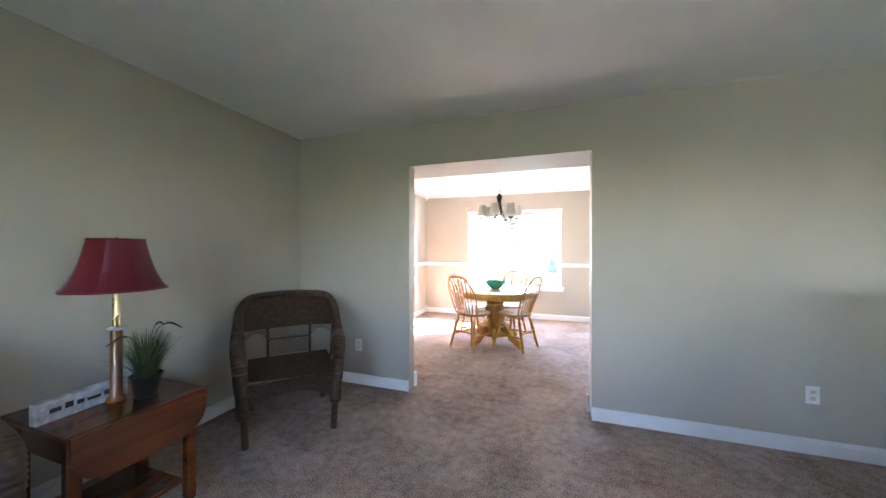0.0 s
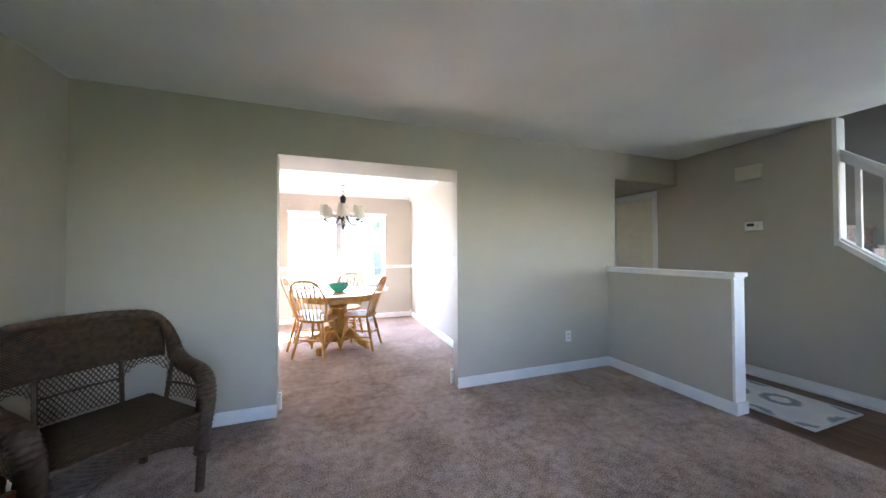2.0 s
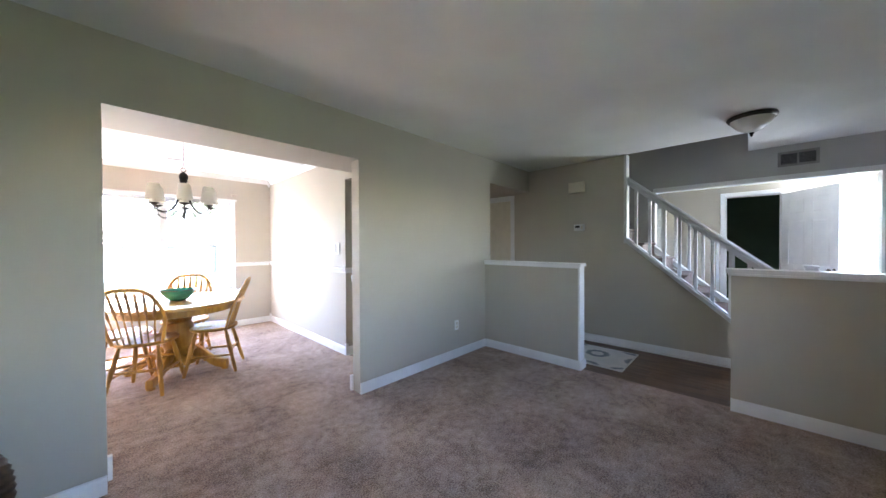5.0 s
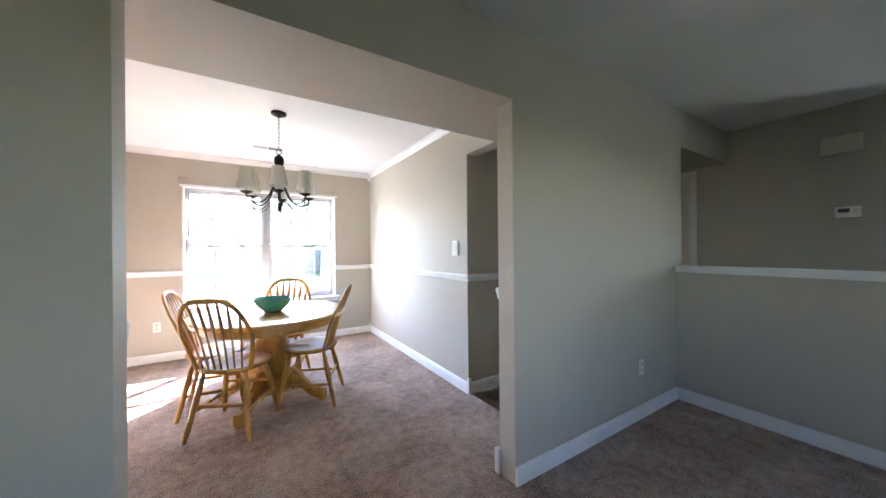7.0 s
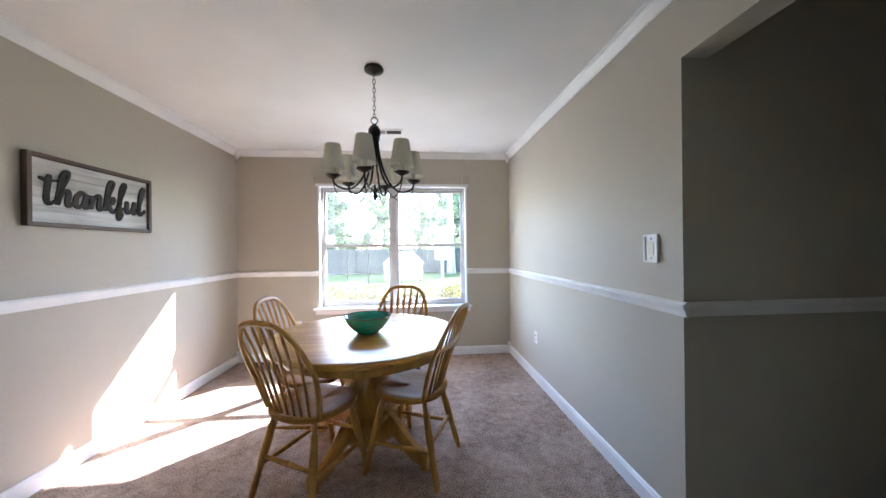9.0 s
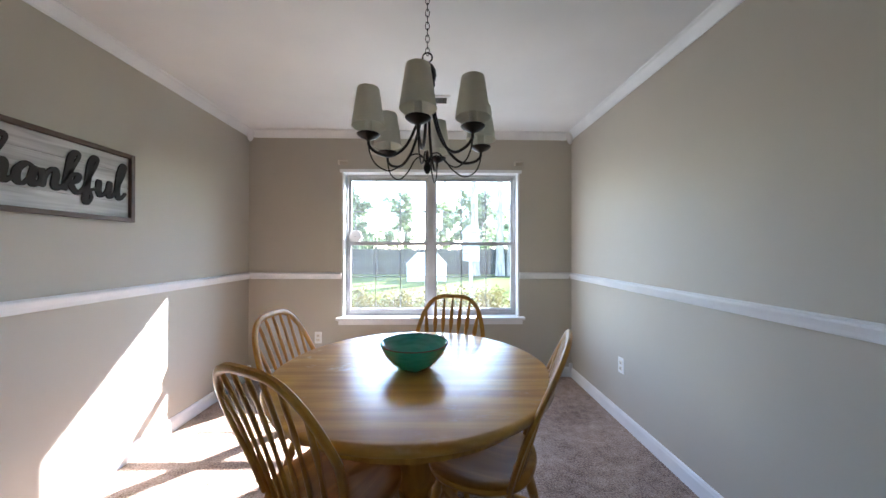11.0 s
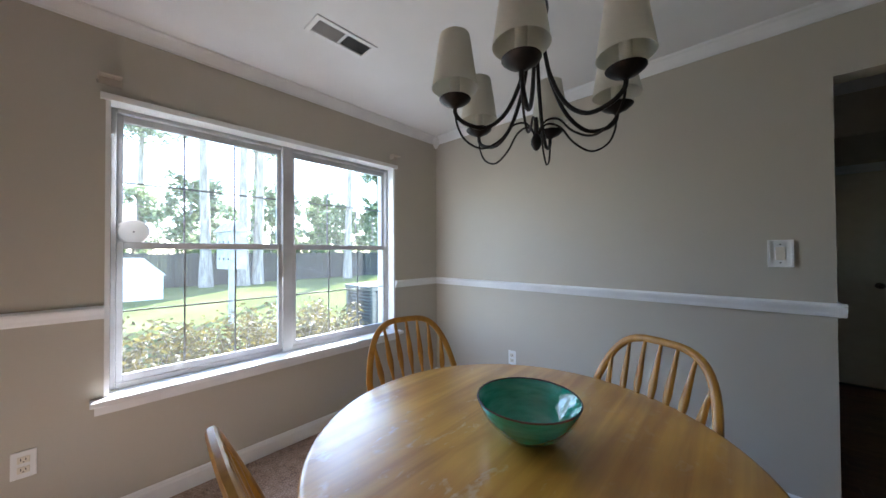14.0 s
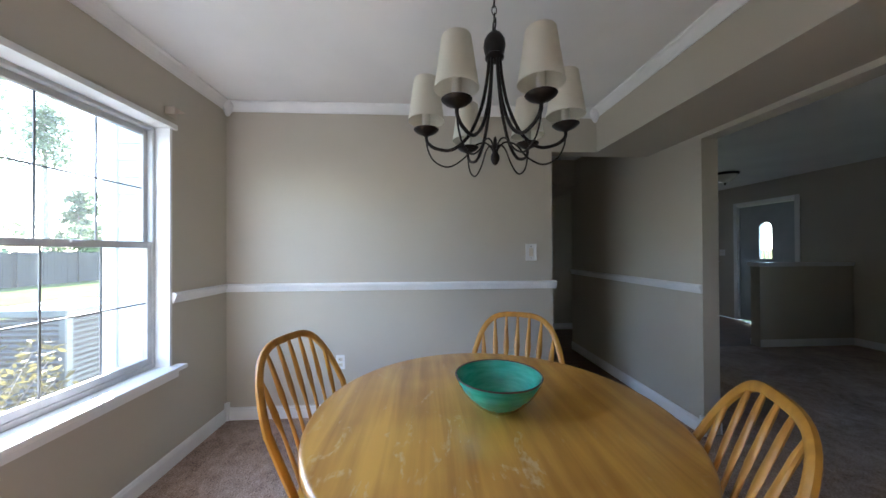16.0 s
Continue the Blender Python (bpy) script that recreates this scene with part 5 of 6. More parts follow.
# local x runs along -y of the world for a door seen from the living room on the stair wall
d1 = thing("door_1", "plain cream flush closet door at the end of the corridor", "door", pose(XS, DY1, 0, 0, 0, -90), kind="structure")
casing(d1, DY1 - DY0, DZ)
leaf = panel_door(d1, DY1 - DY0 - 0.034, DZ - 0.03, 0.036, CREAM, True)
leaf.location = (0.017, 0.03, 0.012)
knob(leaf, DY1 - DY0 - 0.09, 0.95, 0.036, STEELKNOB)
FDOOR = noisy("grey_blue_door_paint", (0.40, 0.44, 0.46), (0.46, 0.50, 0.52), 4, 0.4, 90, 0.06)
d2 = thing("door_2", "grey-blue front door with a small arched glass lite", "door", pose(3.96, YF, 0, 0, 0, 180), kind="structure")
casing(d2, 0.92, 2.07, 0.065, 0.016, 0.12)
bm = bmesh.new()
LX, LW2, LZ0, LZ1 = 0.455, 0.10, 1.13, 1.75
for r in [(0.016, LX - LW2, 0.03, 0.07, 0.015, 2.05), (LX + LW2, 0.904, 0.03, 0.07, 0.015, 2.05), (LX - LW2, LX + LW2, 0.03, 0.07, 0.015, LZ0), (LX - LW2, LX + LW2, 0.03, 0.07, LZ1, 2.05)]:
    box(bm, *r)
for sgn in (-1, 1):
    pts = [(LX + sgn * LW2, LZ1)] + [(LX + sgn * LW2 * math.cos(a), LZ1 - LW2 + LW2 * math.sin(a)) for a in [math.pi / 2 * k / 8 for k in range(9)]][::-1]
    f0 = [bm.verts.new((x, 0.03, z)) for x, z in pts]
    f1 = [bm.verts.new((x, 0.07, z)) for x, z in pts]
    bm.faces.new(f0)
    bm.faces.new(f1)
    for i in range(len(pts)):
        j = (i + 1) % len(pts)
        bm.faces.new((f0[i], f0[j], f1[j], f1[i]))
leaf = part("door_leaf", bm, FDOOR, d2)
for x0, x1, z0, z1 in ((0.12, 0.42, 0.22, 0.90), (0.50, 0.80, 0.22, 0.90)):
    bm = bmesh.new()
    box(bm, x0, x1, 0.024, 0.0298, z0, z1)
    bevel(bm, 0.005)
    part("panel", bm, FDOOR, leaf)
bm = bmesh.new()
box(bm, LX - LW2, LX + LW2, 0.048, 0.052, LZ0, LZ1)
pn = part("pane", bm, GLASS, leaf)
pn.visible_shadow = False
bm = bmesh.new()
for x in (LX - 0.034, LX + 0.034):
    box(bm, x - 0.003, x + 0.003, 0.042, 0.047, LZ0, LZ1 - 0.04)
part("grille", bm, FDOOR, leaf)
bm = bmesh.new()
lathe(bm, [(0.028, 0.0), (0.012, 0.012), (0.024, 0.04), (0.028, 0.055), (0.01, 0.068)], 14)
bmesh.ops.transform(bm, verts=bm.verts[:], matrix=pose(0.845, 0.03, 0.96, 90, 0, 0))
part("door_knob", bm, STEELKNOB, leaf, smooth=True)
d3 = thing("door_3", "white six-panel door standing open in the den", "door", pose(XB, GY1, 0, 0, 0, -90), kind="structure")
casing(d3, GY1 - GY0, 2.07)
leaf = panel_door(d3, 0.86, 2.04, 0.036, TRIM)
leaf.matrix_basis = pose(GY1 - GY0 + 0.02, -0.03, 0.012, 0, 0, -59)
knob(leaf, 0.80, 0.95, 0.036, STEELKNOB)
d4 = thing("door_4", "closed white six-panel door in the den", "door", pose(XB - 0.002, 2.05, 0, 0, 0, -90), kind="structure")
leaf = panel_door(d4, 0.55, 2.06, 0.03, TRIM)
leaf.location = (0, -0.018, 0.0)

# ---- staircase ----
st = thing("staircase", "carpeted staircase with white stringers, square balusters and handrail", "staircase")
RUN, RISE = 0.19 / SL, 0.19
for i in range(13):
    y = Y0 + 0.06 + RUN * i
    bm = bmesh.new()
    box(bm, XS + 0.125, XK - 0.045, y, y + RUN + 0.02, RISE * i + 0.001, RISE * (i + 1))
    box(bm, XS + 0.125, XK - 0.045, y - 0.022, y + 0.001, RISE * (i + 1) - 0.03, RISE * (i + 1))
    bevel(bm, 0.008)
    part("step", bm, STAIRCARPET, st)


def raked(bm, x0, x1, y0, y1, d0, d1):
    """A bar along the pitch of the stair, between two heights over the line of the stringer."""
    f = [bm.verts.new(p) for p in ((x0, y0, stringer_z(y0) + d0), (x0, y1, stringer_z(y1) + d0), (x0, y1, stringer_z(y1) + d1), (x0, y0, stringer_z(y0) + d1))]
    g = [bm.verts.new((x1, v.co.y, v.co.z)) for v in f]
    bm.faces.new(f)
    bm.faces.new(g)
    for i in range(4):
        bm.faces.new((f[i], f[(i + 1) % 4], g[(i + 1) % 4], g[i]))


bm = bmesh.new()
raked(bm, XS - 0.014, XS + 0.122, Y0 + 0.06, 1.573, 0.004, 0.055)
raked(bm, XS + 0.02, XS + 0.10, Y0 + 0.10, 1.573, 0.0555, 0.075)
part("stringer", bm, TRIM, st, "white painted stringer cap")
bm = bmesh.new()
raked(bm, XK - 0.040, XK + 0.10, Y0 + 0.12, YH, 0.02, 0.09)
part("stringer", bm, TRIM, st, "white painted far stringer cap")
bm = bmesh.new()
box(bm, XS - 0.012, XS + 0.122, 1.545, 1.5735, 1.325, H)
part("corner_trim", bm, TRIM, st, "white vertical edge trim of the wall")
BH = 0.775
bm = bmesh.new()
raked(bm, XS + 0.032, XS + 0.088, 0.06, 1.545, BH + 0.030, BH + 0.075)
bevel(bm, 0.008, 2)
raked(bm, XS + 0.042, XS + 0.078, 0.06, 1.545, BH - 0.035, BH - 0.010)
raked(bm, XS + 0.050, XS + 0.070, 0.06, 1.545, BH - 0.010, BH + 0.030)
part("handrail", bm, TRIM, st)
bm = bmesh.new()
raked(bm, XK + 0.01, XK + 0.06, 0.06, YH, BH + 0.03, BH + 0.075)
part("handrail", bm, TRIM, st)
for k in range(10):
    y = 1.452 - 0.147 * k
    bm = bmesh.new()
    box(bm, XS + 0.044, XS + 0.076, y - 0.016, y + 0.016, stringer_z(y) + 0.06, stringer_z(y) + BH - 0.015)
    part("baluster", bm, TRIM, st)
    if y < YH - 0.03:
        bm = bmesh.new()
        box(bm, XK + 0.02, XK + 0.052, y - 0.016, y + 0.016, stringer_z(y) + 0.07, stringer_z(y) + BH + 0.035)
        part("baluster", bm, TRIM, st)
bm = bmesh.new()
box(bm, XS + 0.018, XS + 0.102, -0.035, 0.049, 0, 1.08)
box(bm, XS + 0.008, XS + 0.112, -0.045, 0.059, 1.08, 1.10)
bevel(bm, 0.006)
part("newel", bm, TRIM, st)
boxes("den_opening_trim", [(XK - 0.014, XK + 0.134, -0.56, YH, 2.04, 2.0995), (XK - 0.014, XK + 0.134, YH - 0.02, YH - 0.0005, 1.20, 2.04), (XK - 0.014, XK + 0.134, -0.5595, -0.54, 0, 2.04)], TRIM, "white casing of the wide den opening", "trim")

# ---- ceiling light, rug ----
OPAL = noisy("opal_glass", (0.70, 0.66, 0.58), (0.80, 0.77, 0.70), 6, 0.25, 40, 0.05)
cl = thing("ceiling_light", "flush ceiling light with bronze rim and opal glass bowl", "ceiling light", Matrix.Translation((2.965, 0.42, H)))
bm = bmesh.new()
lathe(bm, [(0.150, 0), (0.166, -0.004), (0.170, -0.018), (0.160, -0.034), (0.148, -0.038), (0.14, -0.03)], 36)
part("rim", bm, IRON, cl, "dark bronze rim", True)
bm = bmesh.new()
lathe(bm, [(0.147, -0.036), (0.140, -0.052), (0.105, -0.098), (0.060, -0.132), (0.018, -0.148), (0.004, -0.15)], 36)
part("glass_bowl", bm, OPAL, cl, "opal glass bowl", True)
bm = bmesh.new()
lathe(bm, [(0.016, -0.147), (0.018, -0.155), (0.009, -0.165), (0.011, -0.175), (0.003, -0.185)], 14)
part("finial", bm, IRON, cl, smooth=True)


def rug_material():
    m, n, l, b = material("patterned_rug")
    co = n.new("ShaderNodeTexCoord")
    mp = n.new("ShaderNodeMapping")
    mp.inputs["Scale"].default_value = (2.7, 2.7, 1)
    mp.inputs["Location"].default_value = (0.2, 0.35, 0)
    l.new(co.outputs["Object"], mp.inputs[0])
    v = n.new("ShaderNodeTexVoronoi")
    v.voronoi_dimensions = "2D"
    v.inputs["Randomness"].default_value = 0.45
    v.inputs["Scale"].default_value = 1.0
    l.new(mp.outputs[0], v.inputs[0])
    wob = n.new("ShaderNodeTexNoise")
    wob.inputs["Scale"].default_value = 26
    l.new(co.outputs["Object"], wob.inputs[0])
    s = n.new("ShaderNodeMath")
    s.operation = "MULTIPLY_ADD"
    s.inputs[1].default_value = 0.16
    l.new(wob.outputs[0], s.inputs[0])
    l.new(v.outputs["Distance"], s.inputs[2])
    r = ramp(n, [(0.15, (0.62, 0.63, 0.62)), (0.24, (0.70, 0.71, 0.69)), (0.30, (0.20, 0.24, 0.27)), (0.40, (0.30, 0.34, 0.36)), (0.46, (0.72, 0.72, 0.70)), (0.70, (0.66, 0.67, 0.65))])
    l.new(s.outputs[0], r.inputs[0])
    l.new(r.outputs[0], b.inputs["Base Color"])
    b.inputs["Roughness"].default_value = 0.95
    t = n.new("ShaderNodeTexNoise")
    t.inputs["Scale"].default_value = 260
    l.new(co.outputs["Object"], t.inputs[0])
    bp = n.new("ShaderNodeBump")
    bp.inputs["Strength"].default_value, bp.inputs["Distance"].default_value = 0.6, 0.003
    l.new(t.outputs[0], bp.inputs["Height"])
    l.new(bp.outputs[0], b.inputs["Normal"])
    return m


rug = thing("rug", "small rug with grey and pale ring pattern on the wooden floor", "rug", Matrix.Translation((2.98, 1.76, -0.006)))
bm = bmesh.new()
box(bm, -0.33, 0.33, -0.38, 0.38, 0, 0.009)
bevel(bm, 0.003)
part("weave", bm, rug_material(), rug)
bm = bmesh.new()
for r in [(-0.345, -0.331, -0.395, 0.395), (0.331, 0.345, -0.395, 0.395), (-0.331, 0.331, -0.395, -0.381), (-0.331, 0.331, 0.381, 0.395)]:
    box(bm, *r, 0, 0.010)
part("border", bm, noisy("rug_border", (0.58, 0.59, 0.58), (0.68, 0.68, 0.66), 30, 0.95), rug)

# ---- outdoors ----
GZ = -0.22


def lawn_material():
    m, n, l, b = material("lawn")
    co = n.new("ShaderNodeTexCoord")
    a = n.new("ShaderNodeTexNoise")
    a.inputs["Scale"].default_value, a.inputs["Detail"].default_value = 0.5, 8.0
    c = n.new("ShaderNodeTexNoise")
    c.inputs["Scale"].default_value, c.inputs["Detail"].default_value = 22.0, 6.0
    l.new(co.outputs["Object"], a.inputs[0])
    l.new(co.outputs["Object"], c.inputs[0])
    mx = n.new("ShaderNodeMath")
    mx.operation = "MULTIPLY_ADD"
    mx.inputs[1].default_value = 0.6
    hf = n.new("ShaderNodeMath")
    hf.operation = "MULTIPLY"
    hf.inputs[1].default_value = 0.4
    l.new(c.outputs[0], hf.inputs[0])
    l.new(a.outputs[0], mx.inputs[0])
    l.new(hf.outputs[0], mx.inputs[2])
    r = ramp(n, [(0.36, (0.066, 0.090, 0.030)), (0.52, (0.105, 0.125, 0.046)), (0.66, (0.165, 0.158, 0.080))])
    l.new(mx.outputs[0], r.inputs[0])
    l.new(r.outputs[0], b.inputs["Base Color"])
    b.inputs["Roughness"].default_value = 0.95
    b.inputs["Specular IOR Level"].default_value = 0.0
    bp = n.new("ShaderNodeBump")
    bp.inputs["Strength"].default_value, bp.inputs["Distance"].default_value = 0.8, 0.05
    l.new(c.outputs[0], bp.inputs["Height"])
    l.new(bp.outputs[0], b.inputs["Normal"])
    return m


bm = bmesh.new()
vs = [bm.verts.new(p) for p in ((-1500, -1500, GZ), (1500, -1500, GZ), (1500, 1500, GZ), (-1500, 1500, GZ))]
bm.faces.new(vs)
solid("ground", bm, lawn_material(), "sunlit patchy green lawn behind the house", "lawn", "structure")
FENCE = wood("weathered_fence", (0.018, 0.020, 0.017), (0.048, 0.050, 0.042), 2, 0.85, 18.0)
rng = random.Random(12)
fn = thing("fence", "weathered dark wooden privacy fence along the yard", "fence")
bm = bmesh.new()
x = -24.0
while x < 34:
    hh = 1.55 + rng.uniform(-0.03, 0.03)
    box(bm, x, x + 0.138, 23.0 + rng.uniform(0, 0.015), 23.02 + rng.uniform(0, 0.01), GZ, GZ + hh)
    x += 0.146
ob = part("boards", bm, FENCE, fn)
tagged(ob, kind="stuff")
for z in (0.35, 1.2):
    bm = bmesh.new()
    box(bm, -24, 34, 22.94, 22.995, GZ + z, GZ + z + 0.09)
    part("rail", bm, FENCE, fn)
pb = bmesh.new()
box(pb, -0.05, 0.05, 22.86, 22.935, GZ, GZ + 1.6)
pm = mesh("post", pb, FENCE)
for k in range(24):
    p = new("post", pm)
    p.location.x = -24 + 2.5 * k
    p.parent = fn

# ---- trees ----
BARK = noisy("grey_bark", (0.17, 0.15, 0.125), (0.38, 0.34, 0.29), 9, 0.9, 30, 0.8, 0.02, (1, 1, 0.2))


def leaf_material(name, dark, light):
    m = noisy(name, dark, light, 1.3, 0.6, 60, 0.1)
    n, l = m.node_tree.nodes, m.node_tree.links
    b = n["Principled BSDF"]
    geo = n.new("ShaderNodeNewGeometry")
    src = b.inputs["Base Color"].links[0].from_socket
    hsv = n.new("ShaderNodeHueSaturation")
    mr = n.new("ShaderNodeMapRange")
    mr.inputs["To Min"].default_value, mr.inputs["To Max"].default_value = 0.55, 1.45
    l.new(geo.outputs["Random Per Island"], mr.inputs[0])
    l.new(mr.outputs[0], hsv.inputs["Value"])
    l.new(src, hsv.inputs["Color"])
    l.new(hsv.outputs[0], b.inputs["Base Color"])
    t = n.new("ShaderNodeBsdfTranslucent")
    l.new(hsv.outputs[0], t.inputs[0])
    mix = n.new("ShaderNodeMixShader")
    mix.inputs[0].default_value = 0.5
    l.new(b.outputs[0], mix.inputs[1])
    l.new(t.outputs[0], mix.inputs[2])
    l.new(mix.outputs[0], n["Material Output"].inputs[0])
    return m


LEAF = leaf_material("tree_leaf", (0.12, 0.17, 0.075), (0.23, 0.28, 0.14))
NEEDLE = leaf_material("pine_needles", (0.10, 0.15, 0.085), (0.20, 0.24, 0.145))
SHRUBLEAF = leaf_material("shrub_leaf", (0.055, 0.052, 0.014), (0.150, 0.118, 0.034))


def leaves(verts, faces, c, spread, count, size, rng, flat=1.0):
    for _ in range(count):
        d = Vector((rng.gauss(0, 1), rng.gauss(0, 1), rng.gauss(0, 1) * flat))
        d = d.normalized() * rng.random() ** 0.45 * spread
        p = c + d
        a = Vector((rng.uniform(-1, 1), rng.uniform(-1, 1), rng.uniform(-0.6, 0.6))).normalized()
        b = a.orthogonal().normalized()
        b = (b * math.cos(rng.uniform(0, 3)) + a.cross(b) * math.sin(rng.uniform(0, 3))).normalized()
        s = size * rng.uniform(0.6, 1.4)
        i = len(verts)
        verts += [p - a * s, p + b * s * 0.42, p + a * s, p - b * s * 0.42]
        faces.append((i, i + 1, i + 2, i + 3))


def tree(seed, height, conifer, m, mat, label, low=0.10):
    rng = random.Random(seed)
    tr = thing("tree", label, "tree", m, "trees behind the fence")
    bm = bmesh.new()
    lean = rng.uniform(-0.3, 0.3)
    trunk = [Vector((lean * t * t + 0.1 * math.sin(5 * t + seed), 0.1 * math.cos(4 * t), height * t)) for t in [k / 9 for k in range(10)]]
    r0 = height * (0.017 if conifer else 0.021)
    tube(bm, trunk, [r0 * (1.25 if k == 0 else 1 - 0.085 * k) for k in range(10)], 9)
    tips = []
    nl = 34 if conifer else 24
    for k in range(nl):
        t = (low if conifer else low + 0.04) + (0.96 - low) * k / nl
        i = min(8, int(t * 9))
        base = trunk[i].lerp(trunk[i + 1], t * 9 - i)
        a = rng.uniform(0, 6.283)
        ln = height * ((0.24 * (1.12 - t)) if conifer else 0.30 * (1.1 - 0.6 * t)) * rng.uniform(0.7, 1.2)
        up = 0.02 if conifer else 0.55
        mid = base + Vector((math.cos(a), math.sin(a), up)) * ln * 0.5
        tip = base + Vector((math.cos(a + 0.2), math.sin(a + 0.2), up * 1.1)) * ln
        tube(bm, [base, mid, tip], [r0 * 0.30 * (1.2 - t), r0 * 0.2 * (1.2 - t), r0 * 0.06], 5)
        tips += [mid, mid.lerp(tip, 0.55), tip]
    part("trunk", bm, BARK, tr, smooth=True)
    verts, faces = [], []
    for p in tips:
        leaves(verts, faces, p + Vector((rng.uniform(-0.2, 0.2), rng.uniform(-0.2, 0.2), rng.uniform(-0.1, 0.2))), height * rng.uniform(0.06, 0.11), 38, 0.17 if conifer else 0.15, rng, 0.6)
    me = bpy.data.meshes.new("crown")
    me.from_pydata(verts, [], faces)
    me.materials.append(mat)
    ob = new("crown", me)
    ob.parent = tr
    return tr


t1 = tree(3, 6.6, True, pose(-7.5, 29, GZ, 0, 0, 20), NEEDLE, "tall dark green pine tree behind the fence")
t2 = tree(8, 5.4, False, pose(-3.2, 27.5, GZ, 0, 0, 70), LEAF, "leafy green broad-crowned tree behind the fence")
t3 = tree(21, 15.0, True, pose(6.5, 31, GZ, 0, 0, 140), NEEDLE, "very tall thin-crowned pine tree behind the fence", 0.62)
t4 = tree(30, 5.5, False, pose(2.2, 26.5, GZ, 0, 0, 200), LEAF, "low leafy green tree by the fence")
for src, x, y, rz in ((t1, -14, 31, 130), (t2, -10.5, 27, 200), (t3, 0.5, 33, 60), (t4, 9.5, 27, 15), (t1, 12.5, 33, 250), (t2, 16, 29, 320), (t3, 20, 34, 10), (t4, -17, 27, 100), (t1, 25, 32, 300),
                      (t2, 22, 27, 45), (t4, 13.5, 25.5, 160), (t1, -21, 33, 15), (t3, -3.5, 36, 210), (t2, 6, 37, 110), (t3, 28, 38, 200), (t1, 3.5, 30, 80), (t2, -7, 31, 250), (t1, 9, 31, 20), (t2, 0, 31, 140), (t4, -6, 26, 280), (t4, 6, 26, 330), (t1, 17, 35, 170), (t2, 12, 29, 75)):
    copy_thing(src, pose(x, y, GZ, 0, 0, rz))
t5 = tree(52, 14.0, True, pose(3.3, 21.5, GZ, 0, 0, 30), NEEDLE, "tall pine with a bare pale trunk before the fence", 0.72)
for x, y, rz in ((4.15, 21.9, 150), (1.85, 22.1, 260), (9.0, 21.6, 80)):
    copy_thing(t5, pose(x, y, GZ, 0, 0, rz))
far = tree(44, 9.0, False, pose(16, -34, GZ, 0, 0, 0), LEAF, "leafy tree across the front yard")

# ---- shrubs under the window ----
def shrub(seed, m):
    rng = random.Random(seed)
    sh = thing("shrub", "straggly yellow-green shrub under the window", "shrub", m, "shrubs under the window")
    bm = bmesh.new()
    verts, faces = [], []
    for k in range(34):
        a, d = rng.uniform(0, 6.283), rng.uniform(0.1, 0.46)
        h = rng.uniform(0.38, 0.95)
        pts = smooth_path([(0, 0, 0), (d * 0.4 * math.cos(a), d * 0.4 * math.sin(a), h * 0.5), (d * math.cos(a), d * math.sin(a), h)], 4)
        tube(bm, pts, [0.007 - 0.0006 * i for i in range(len(pts))], 4)
        for p in pts[3:]:
            leaves(verts, faces, p, 0.10, 13, 0.027, rng)
    part("stems", bm, BARK, sh)
    me = bpy.data.meshes.new("leaves")
    me.from_pydata(verts, [], faces)
    me.materials.append(SHRUBLEAF)
    ob = new("leaves", me)
    ob.parent = sh
    return sh


s1, s2 = shrub(1, pose(-2.3, 7.55, GZ)), shrub(2, pose(-1.65, 7.45, GZ, 0, 0, 40))
for k, (x, y, s) in enumerate(((-1.05, 7.60, s1), (-0.50, 7.45, s2), (0.02, 7.62, s1), (0.40, 7.62, s2), (-3.0, 7.5, s2), (-3.7, 7.6, s1), (0.62, 8.15, s1), (-1.95, 7.85, s2), (-0.75, 7.95, s1), (-1.4, 8.05, s2), (-0.15, 8.05, s2))):
    copy_thing(s, pose(x, y, GZ, 0, 0, 70 * k + 25))

# ---- air conditioner, house wing, shed ----
ACM = noisy("grey_green_metal", (0.07, 0.085, 0.085), (0.11, 0.125, 0.125), 8, 0.5, 90, 0.05, metal=0.2)
ac = thing("air_conditioner", "grey louvred outdoor air conditioning unit beside the house", "air conditioner", pose(1.42, 8.10, GZ))
bm = bmesh.new()
box(bm, -0.36, 0.36, -0.36, 0.36, 0, 0.07)
part("pad", bm, noisy("concrete_pad", (0.28, 0.27, 0.26), (0.38, 0.37, 0.35), 8, 0.9), ac)
bm = bmesh.new()
box(bm, -0.27, 0.27, -0.27, 0.27, 0.0705, 0.97)
part("core", bm, SLOT, ac)
bm = bmesh.new()
for sx in (-0.3, 0.3):
    for sy in (-0.3, 0.3):
        box(bm, sx - 0.03, sx + 0.03, sy - 0.03, sy + 0.03, 0.071, 1.0)
box(bm, -0.34, 0.34, -0.34, 0.34, 1.0005, 1.06)
bevel(bm, 0.008)
part("cabinet", bm, ACM, ac)
lb = bmesh.new()
box(lb, -0.27, 0.27, -0.011, 0.011, -0.002, 0.002)
lm = mesh("louvre", lb, ACM)
for k in range(20):
    for j in range(4):
        lv = new("louvre", lm)
        lv.parent = ac
        lv.matrix_basis = pose(0, 0, 0.12 + 0.044 * k, 0, 0, 90 * j) @ pose(0, -0.312, 0, 35, 0, 0)
SIDING = noisy("white_vinyl_siding", (0.66, 0.67, 0.67), (0.74, 0.75, 0.74), 3, 0.55, 60, 0.08)
wing = thing("house_wing", "white lap-sided projecting corner of the house", "house")
bm = bmesh.new()
box(bm, 0.79, 3.2, YW + 0.15, 7.16, GZ, 2.9)
part("wall", bm, SIDING, wing)
cb = bmesh.new()
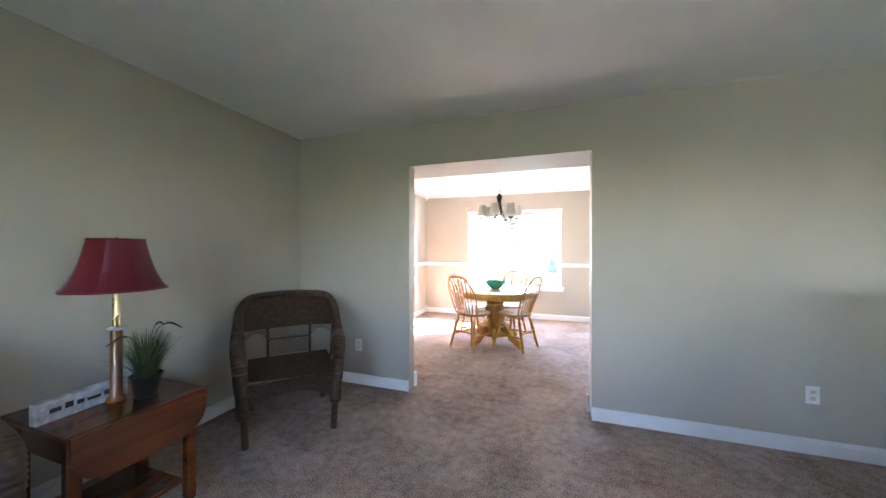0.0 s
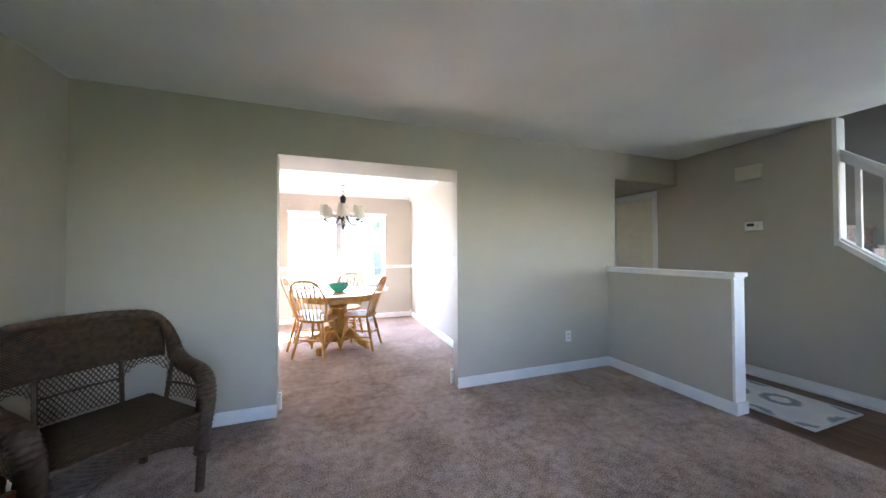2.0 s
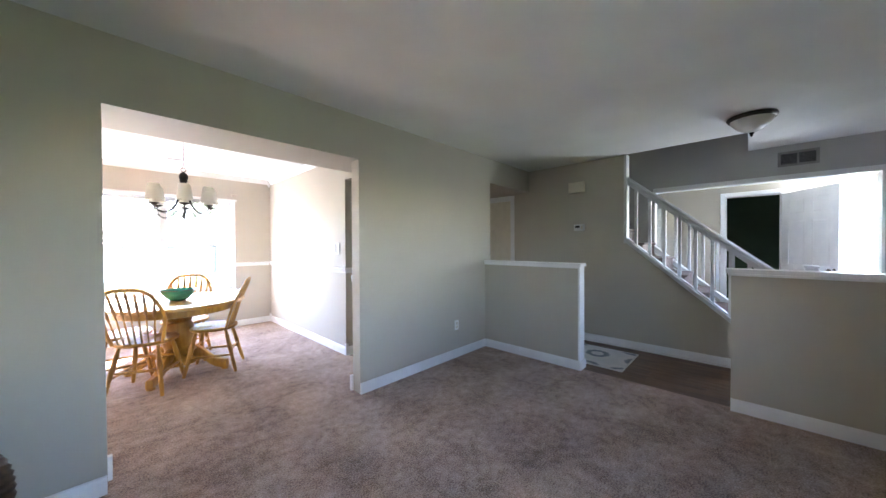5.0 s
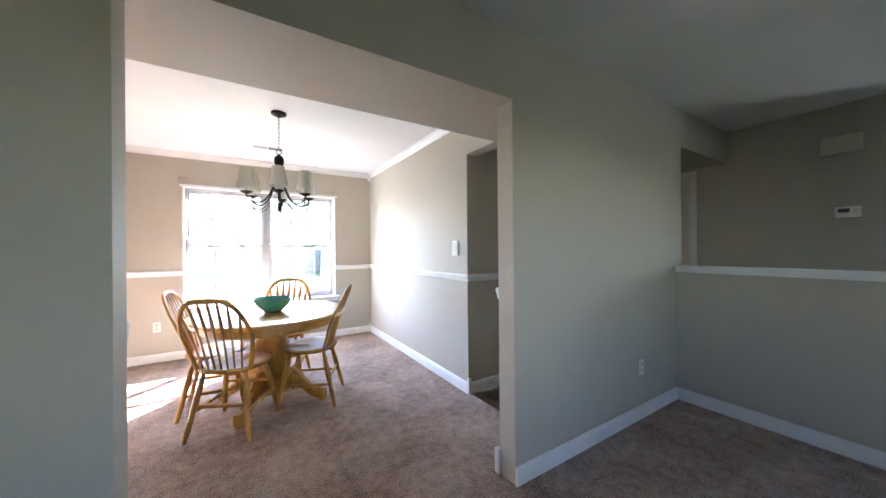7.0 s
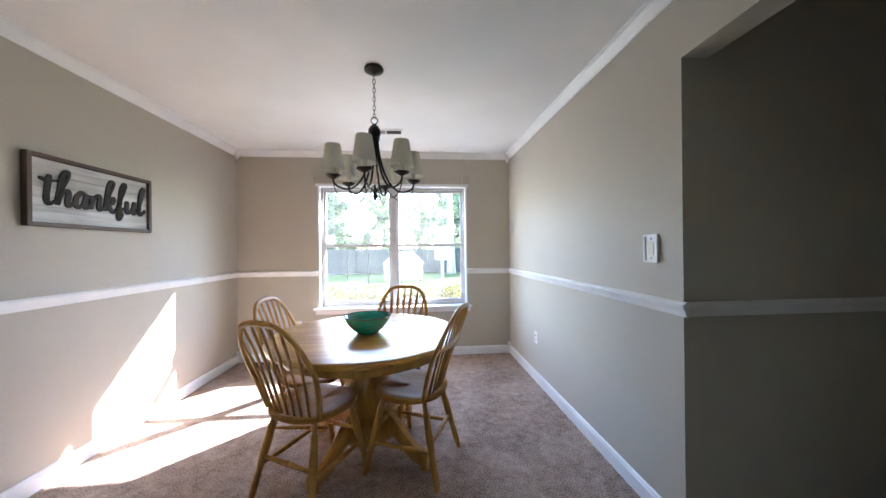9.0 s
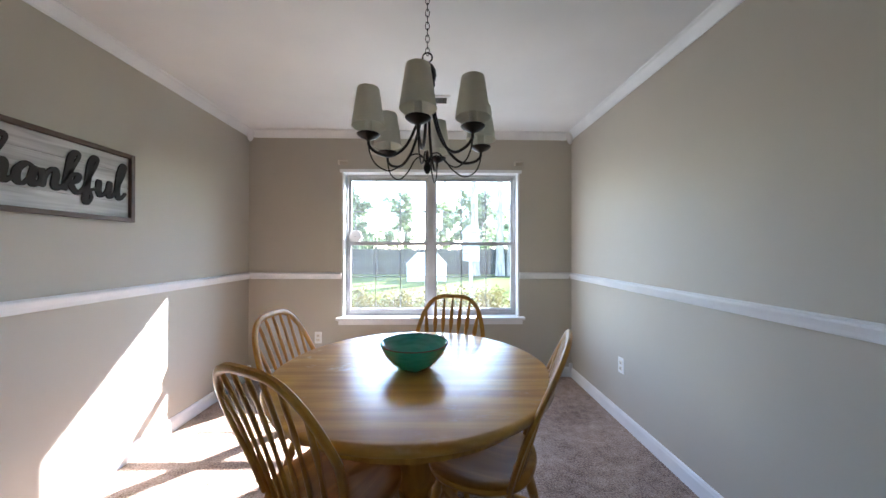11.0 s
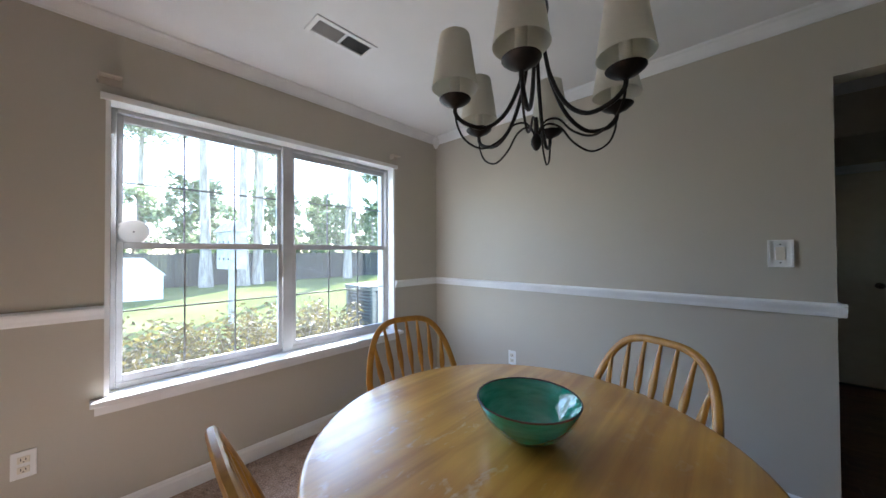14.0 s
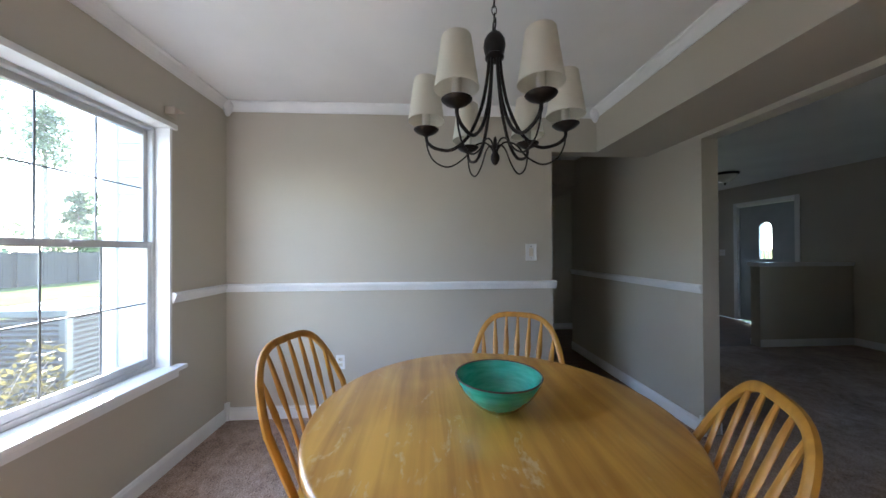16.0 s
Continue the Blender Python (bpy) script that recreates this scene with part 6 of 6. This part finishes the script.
f = [cb.verts.new(p) for p in ((0.788, YW + 0.15, 0), (0.788, 7.10, 0), (0.788, 7.10, 0.118), (0.788, YW + 0.15, 0.118))]
g = [cb.verts.new((v.co.x - (0.014 if v.co.z < 0.01 else 0.003), v.co.y, v.co.z)) for v in f]
cb.faces.new(f)
cb.faces.new(g)
for i in range(4):
    cb.faces.new((f[i], f[(i + 1) % 4], g[(i + 1) % 4], g[i]))
cm = mesh("clapboard", cb, SIDING)
for k in range(26):
    c = new("clapboard", cm)
    c.location.z = GZ + 0.12 * k
    c.parent = wing
bm = bmesh.new()
box(bm, 0.760, 0.885, 7.095, 7.185, GZ, 2.9)
part("corner_board", bm, TRIM, wing)
bm = bmesh.new()
box(bm, -2.7, 3.6, YW + 0.15, 7.05, 2.9, 3.05)
part("eave", bm, TRIM, wing)
shed = thing("garden_shed", "small white garden shed with a gable roof by the fence", "shed", pose(-0.83, 18.5, GZ) @ Matrix.Diagonal((0.82, 0.82, 0.80, 1.0)))
bm = bmesh.new()
prof = [(-1.15, 0), (1.15, 0), (1.15, 1.05), (0.55, 1.68), (-0.55, 1.68), (-1.15, 1.05)]
f = [bm.verts.new((x, 0, z)) for x, z in prof]
g = [bm.verts.new((x, 1.8, z)) for x, z in prof]
bm.faces.new(f)
bm.faces.new(g)
for i in range(6):
    bm.faces.new((f[i], f[(i + 1) % 6], g[(i + 1) % 6], g[i]))
part("wall", bm, SIDING, shed)
bm = bmesh.new()
rp = [(-1.24, 0.97), (-1.17, 1.08), (-0.56, 1.72), (0.56, 1.72), (1.17, 1.08), (1.24, 0.97), (1.16, 1.04), (0.555, 1.685), (-0.555, 1.685), (-1.16, 1.04)]
f = [bm.verts.new((x, -0.08, z)) for x, z in rp]
g = [bm.verts.new((x, 1.88, z)) for x, z in rp]
bm.faces.new(f)
bm.faces.new(g)
for i in range(10):
    bm.faces.new((f[i], f[(i + 1) % 10], g[(i + 1) % 10], g[i]))
part("roof", bm, VINYL, shed)
bm = bmesh.new()
box(bm, -0.45, 0.45, -0.02, -0.001, 0.05, 1.35)
part("door", bm, SIDING, shed)

WEATHERED = noisy("weathered_grey_white_paint", (0.26, 0.26, 0.25), (0.42, 0.42, 0.40), 5, 0.75, 70, 0.15)
bh = thing("birdhouse", "weathered white painted birdhouse on a post in the yard", "birdhouse", pose(0.59, 12.27, GZ, 0, 0, 10))
bm = bmesh.new()
box(bm, -0.045, 0.045, -0.045, 0.045, 0, 1.18)
bevel(bm, 0.004)
part("post", bm, WEATHERED, bh)
bm = bmesh.new()
box(bm, -0.15, 0.15, -0.34, 0.34, 1.181, 1.98)
bevel(bm, 0.006)
part("body", bm, WEATHERED, bh)
bm = bmesh.new()
f = [bm.verts.new((x, -0.39, z)) for x, z in ((-0.2, 1.975), (0.2, 1.975), (0, 2.2))]
g = [bm.verts.new((v.co.x, 0.39, v.co.z)) for v in f]
bm.faces.new(f)
bm.faces.new(g)
for i in range(3):
    bm.faces.new((f[i], f[(i + 1) % 3], g[(i + 1) % 3], g[i]))
part("roof", bm, WEATHERED, bh)
for z in (1.40, 1.75):
    for y in (-0.2, 0.0, 0.2):
        bm = bmesh.new()
        lathe(bm, [(0.03, 0.0), (0.03, 0.004)], 14)
        bmesh.ops.transform(bm, verts=bm.verts[:], matrix=pose(-0.151, y, z, 0, -90, 0))
        part("entrance_hole", bm, SLOT, bh)

# ---- wooden floors, last ----
planks("floor_foyer", CX, XS, YF, YE, "dark oak plank floor of the entry")
planks("floor_corridor", XR + 0.02, CX, D1, YE, "dark oak plank floor of the corridor")
planks("floor_den", XS, XB + 0.12, YF, 0.0, "dark oak plank floor of the den")
boxes("floor_den_rest", [(XK + 0.12, 7.5, 0.0, 3.3, -0.1, -0.006), (XB + 0.12, 7.5, YF, 0.0, -0.1, -0.006)], PLANK, "dark oak floor of the den", "floor")
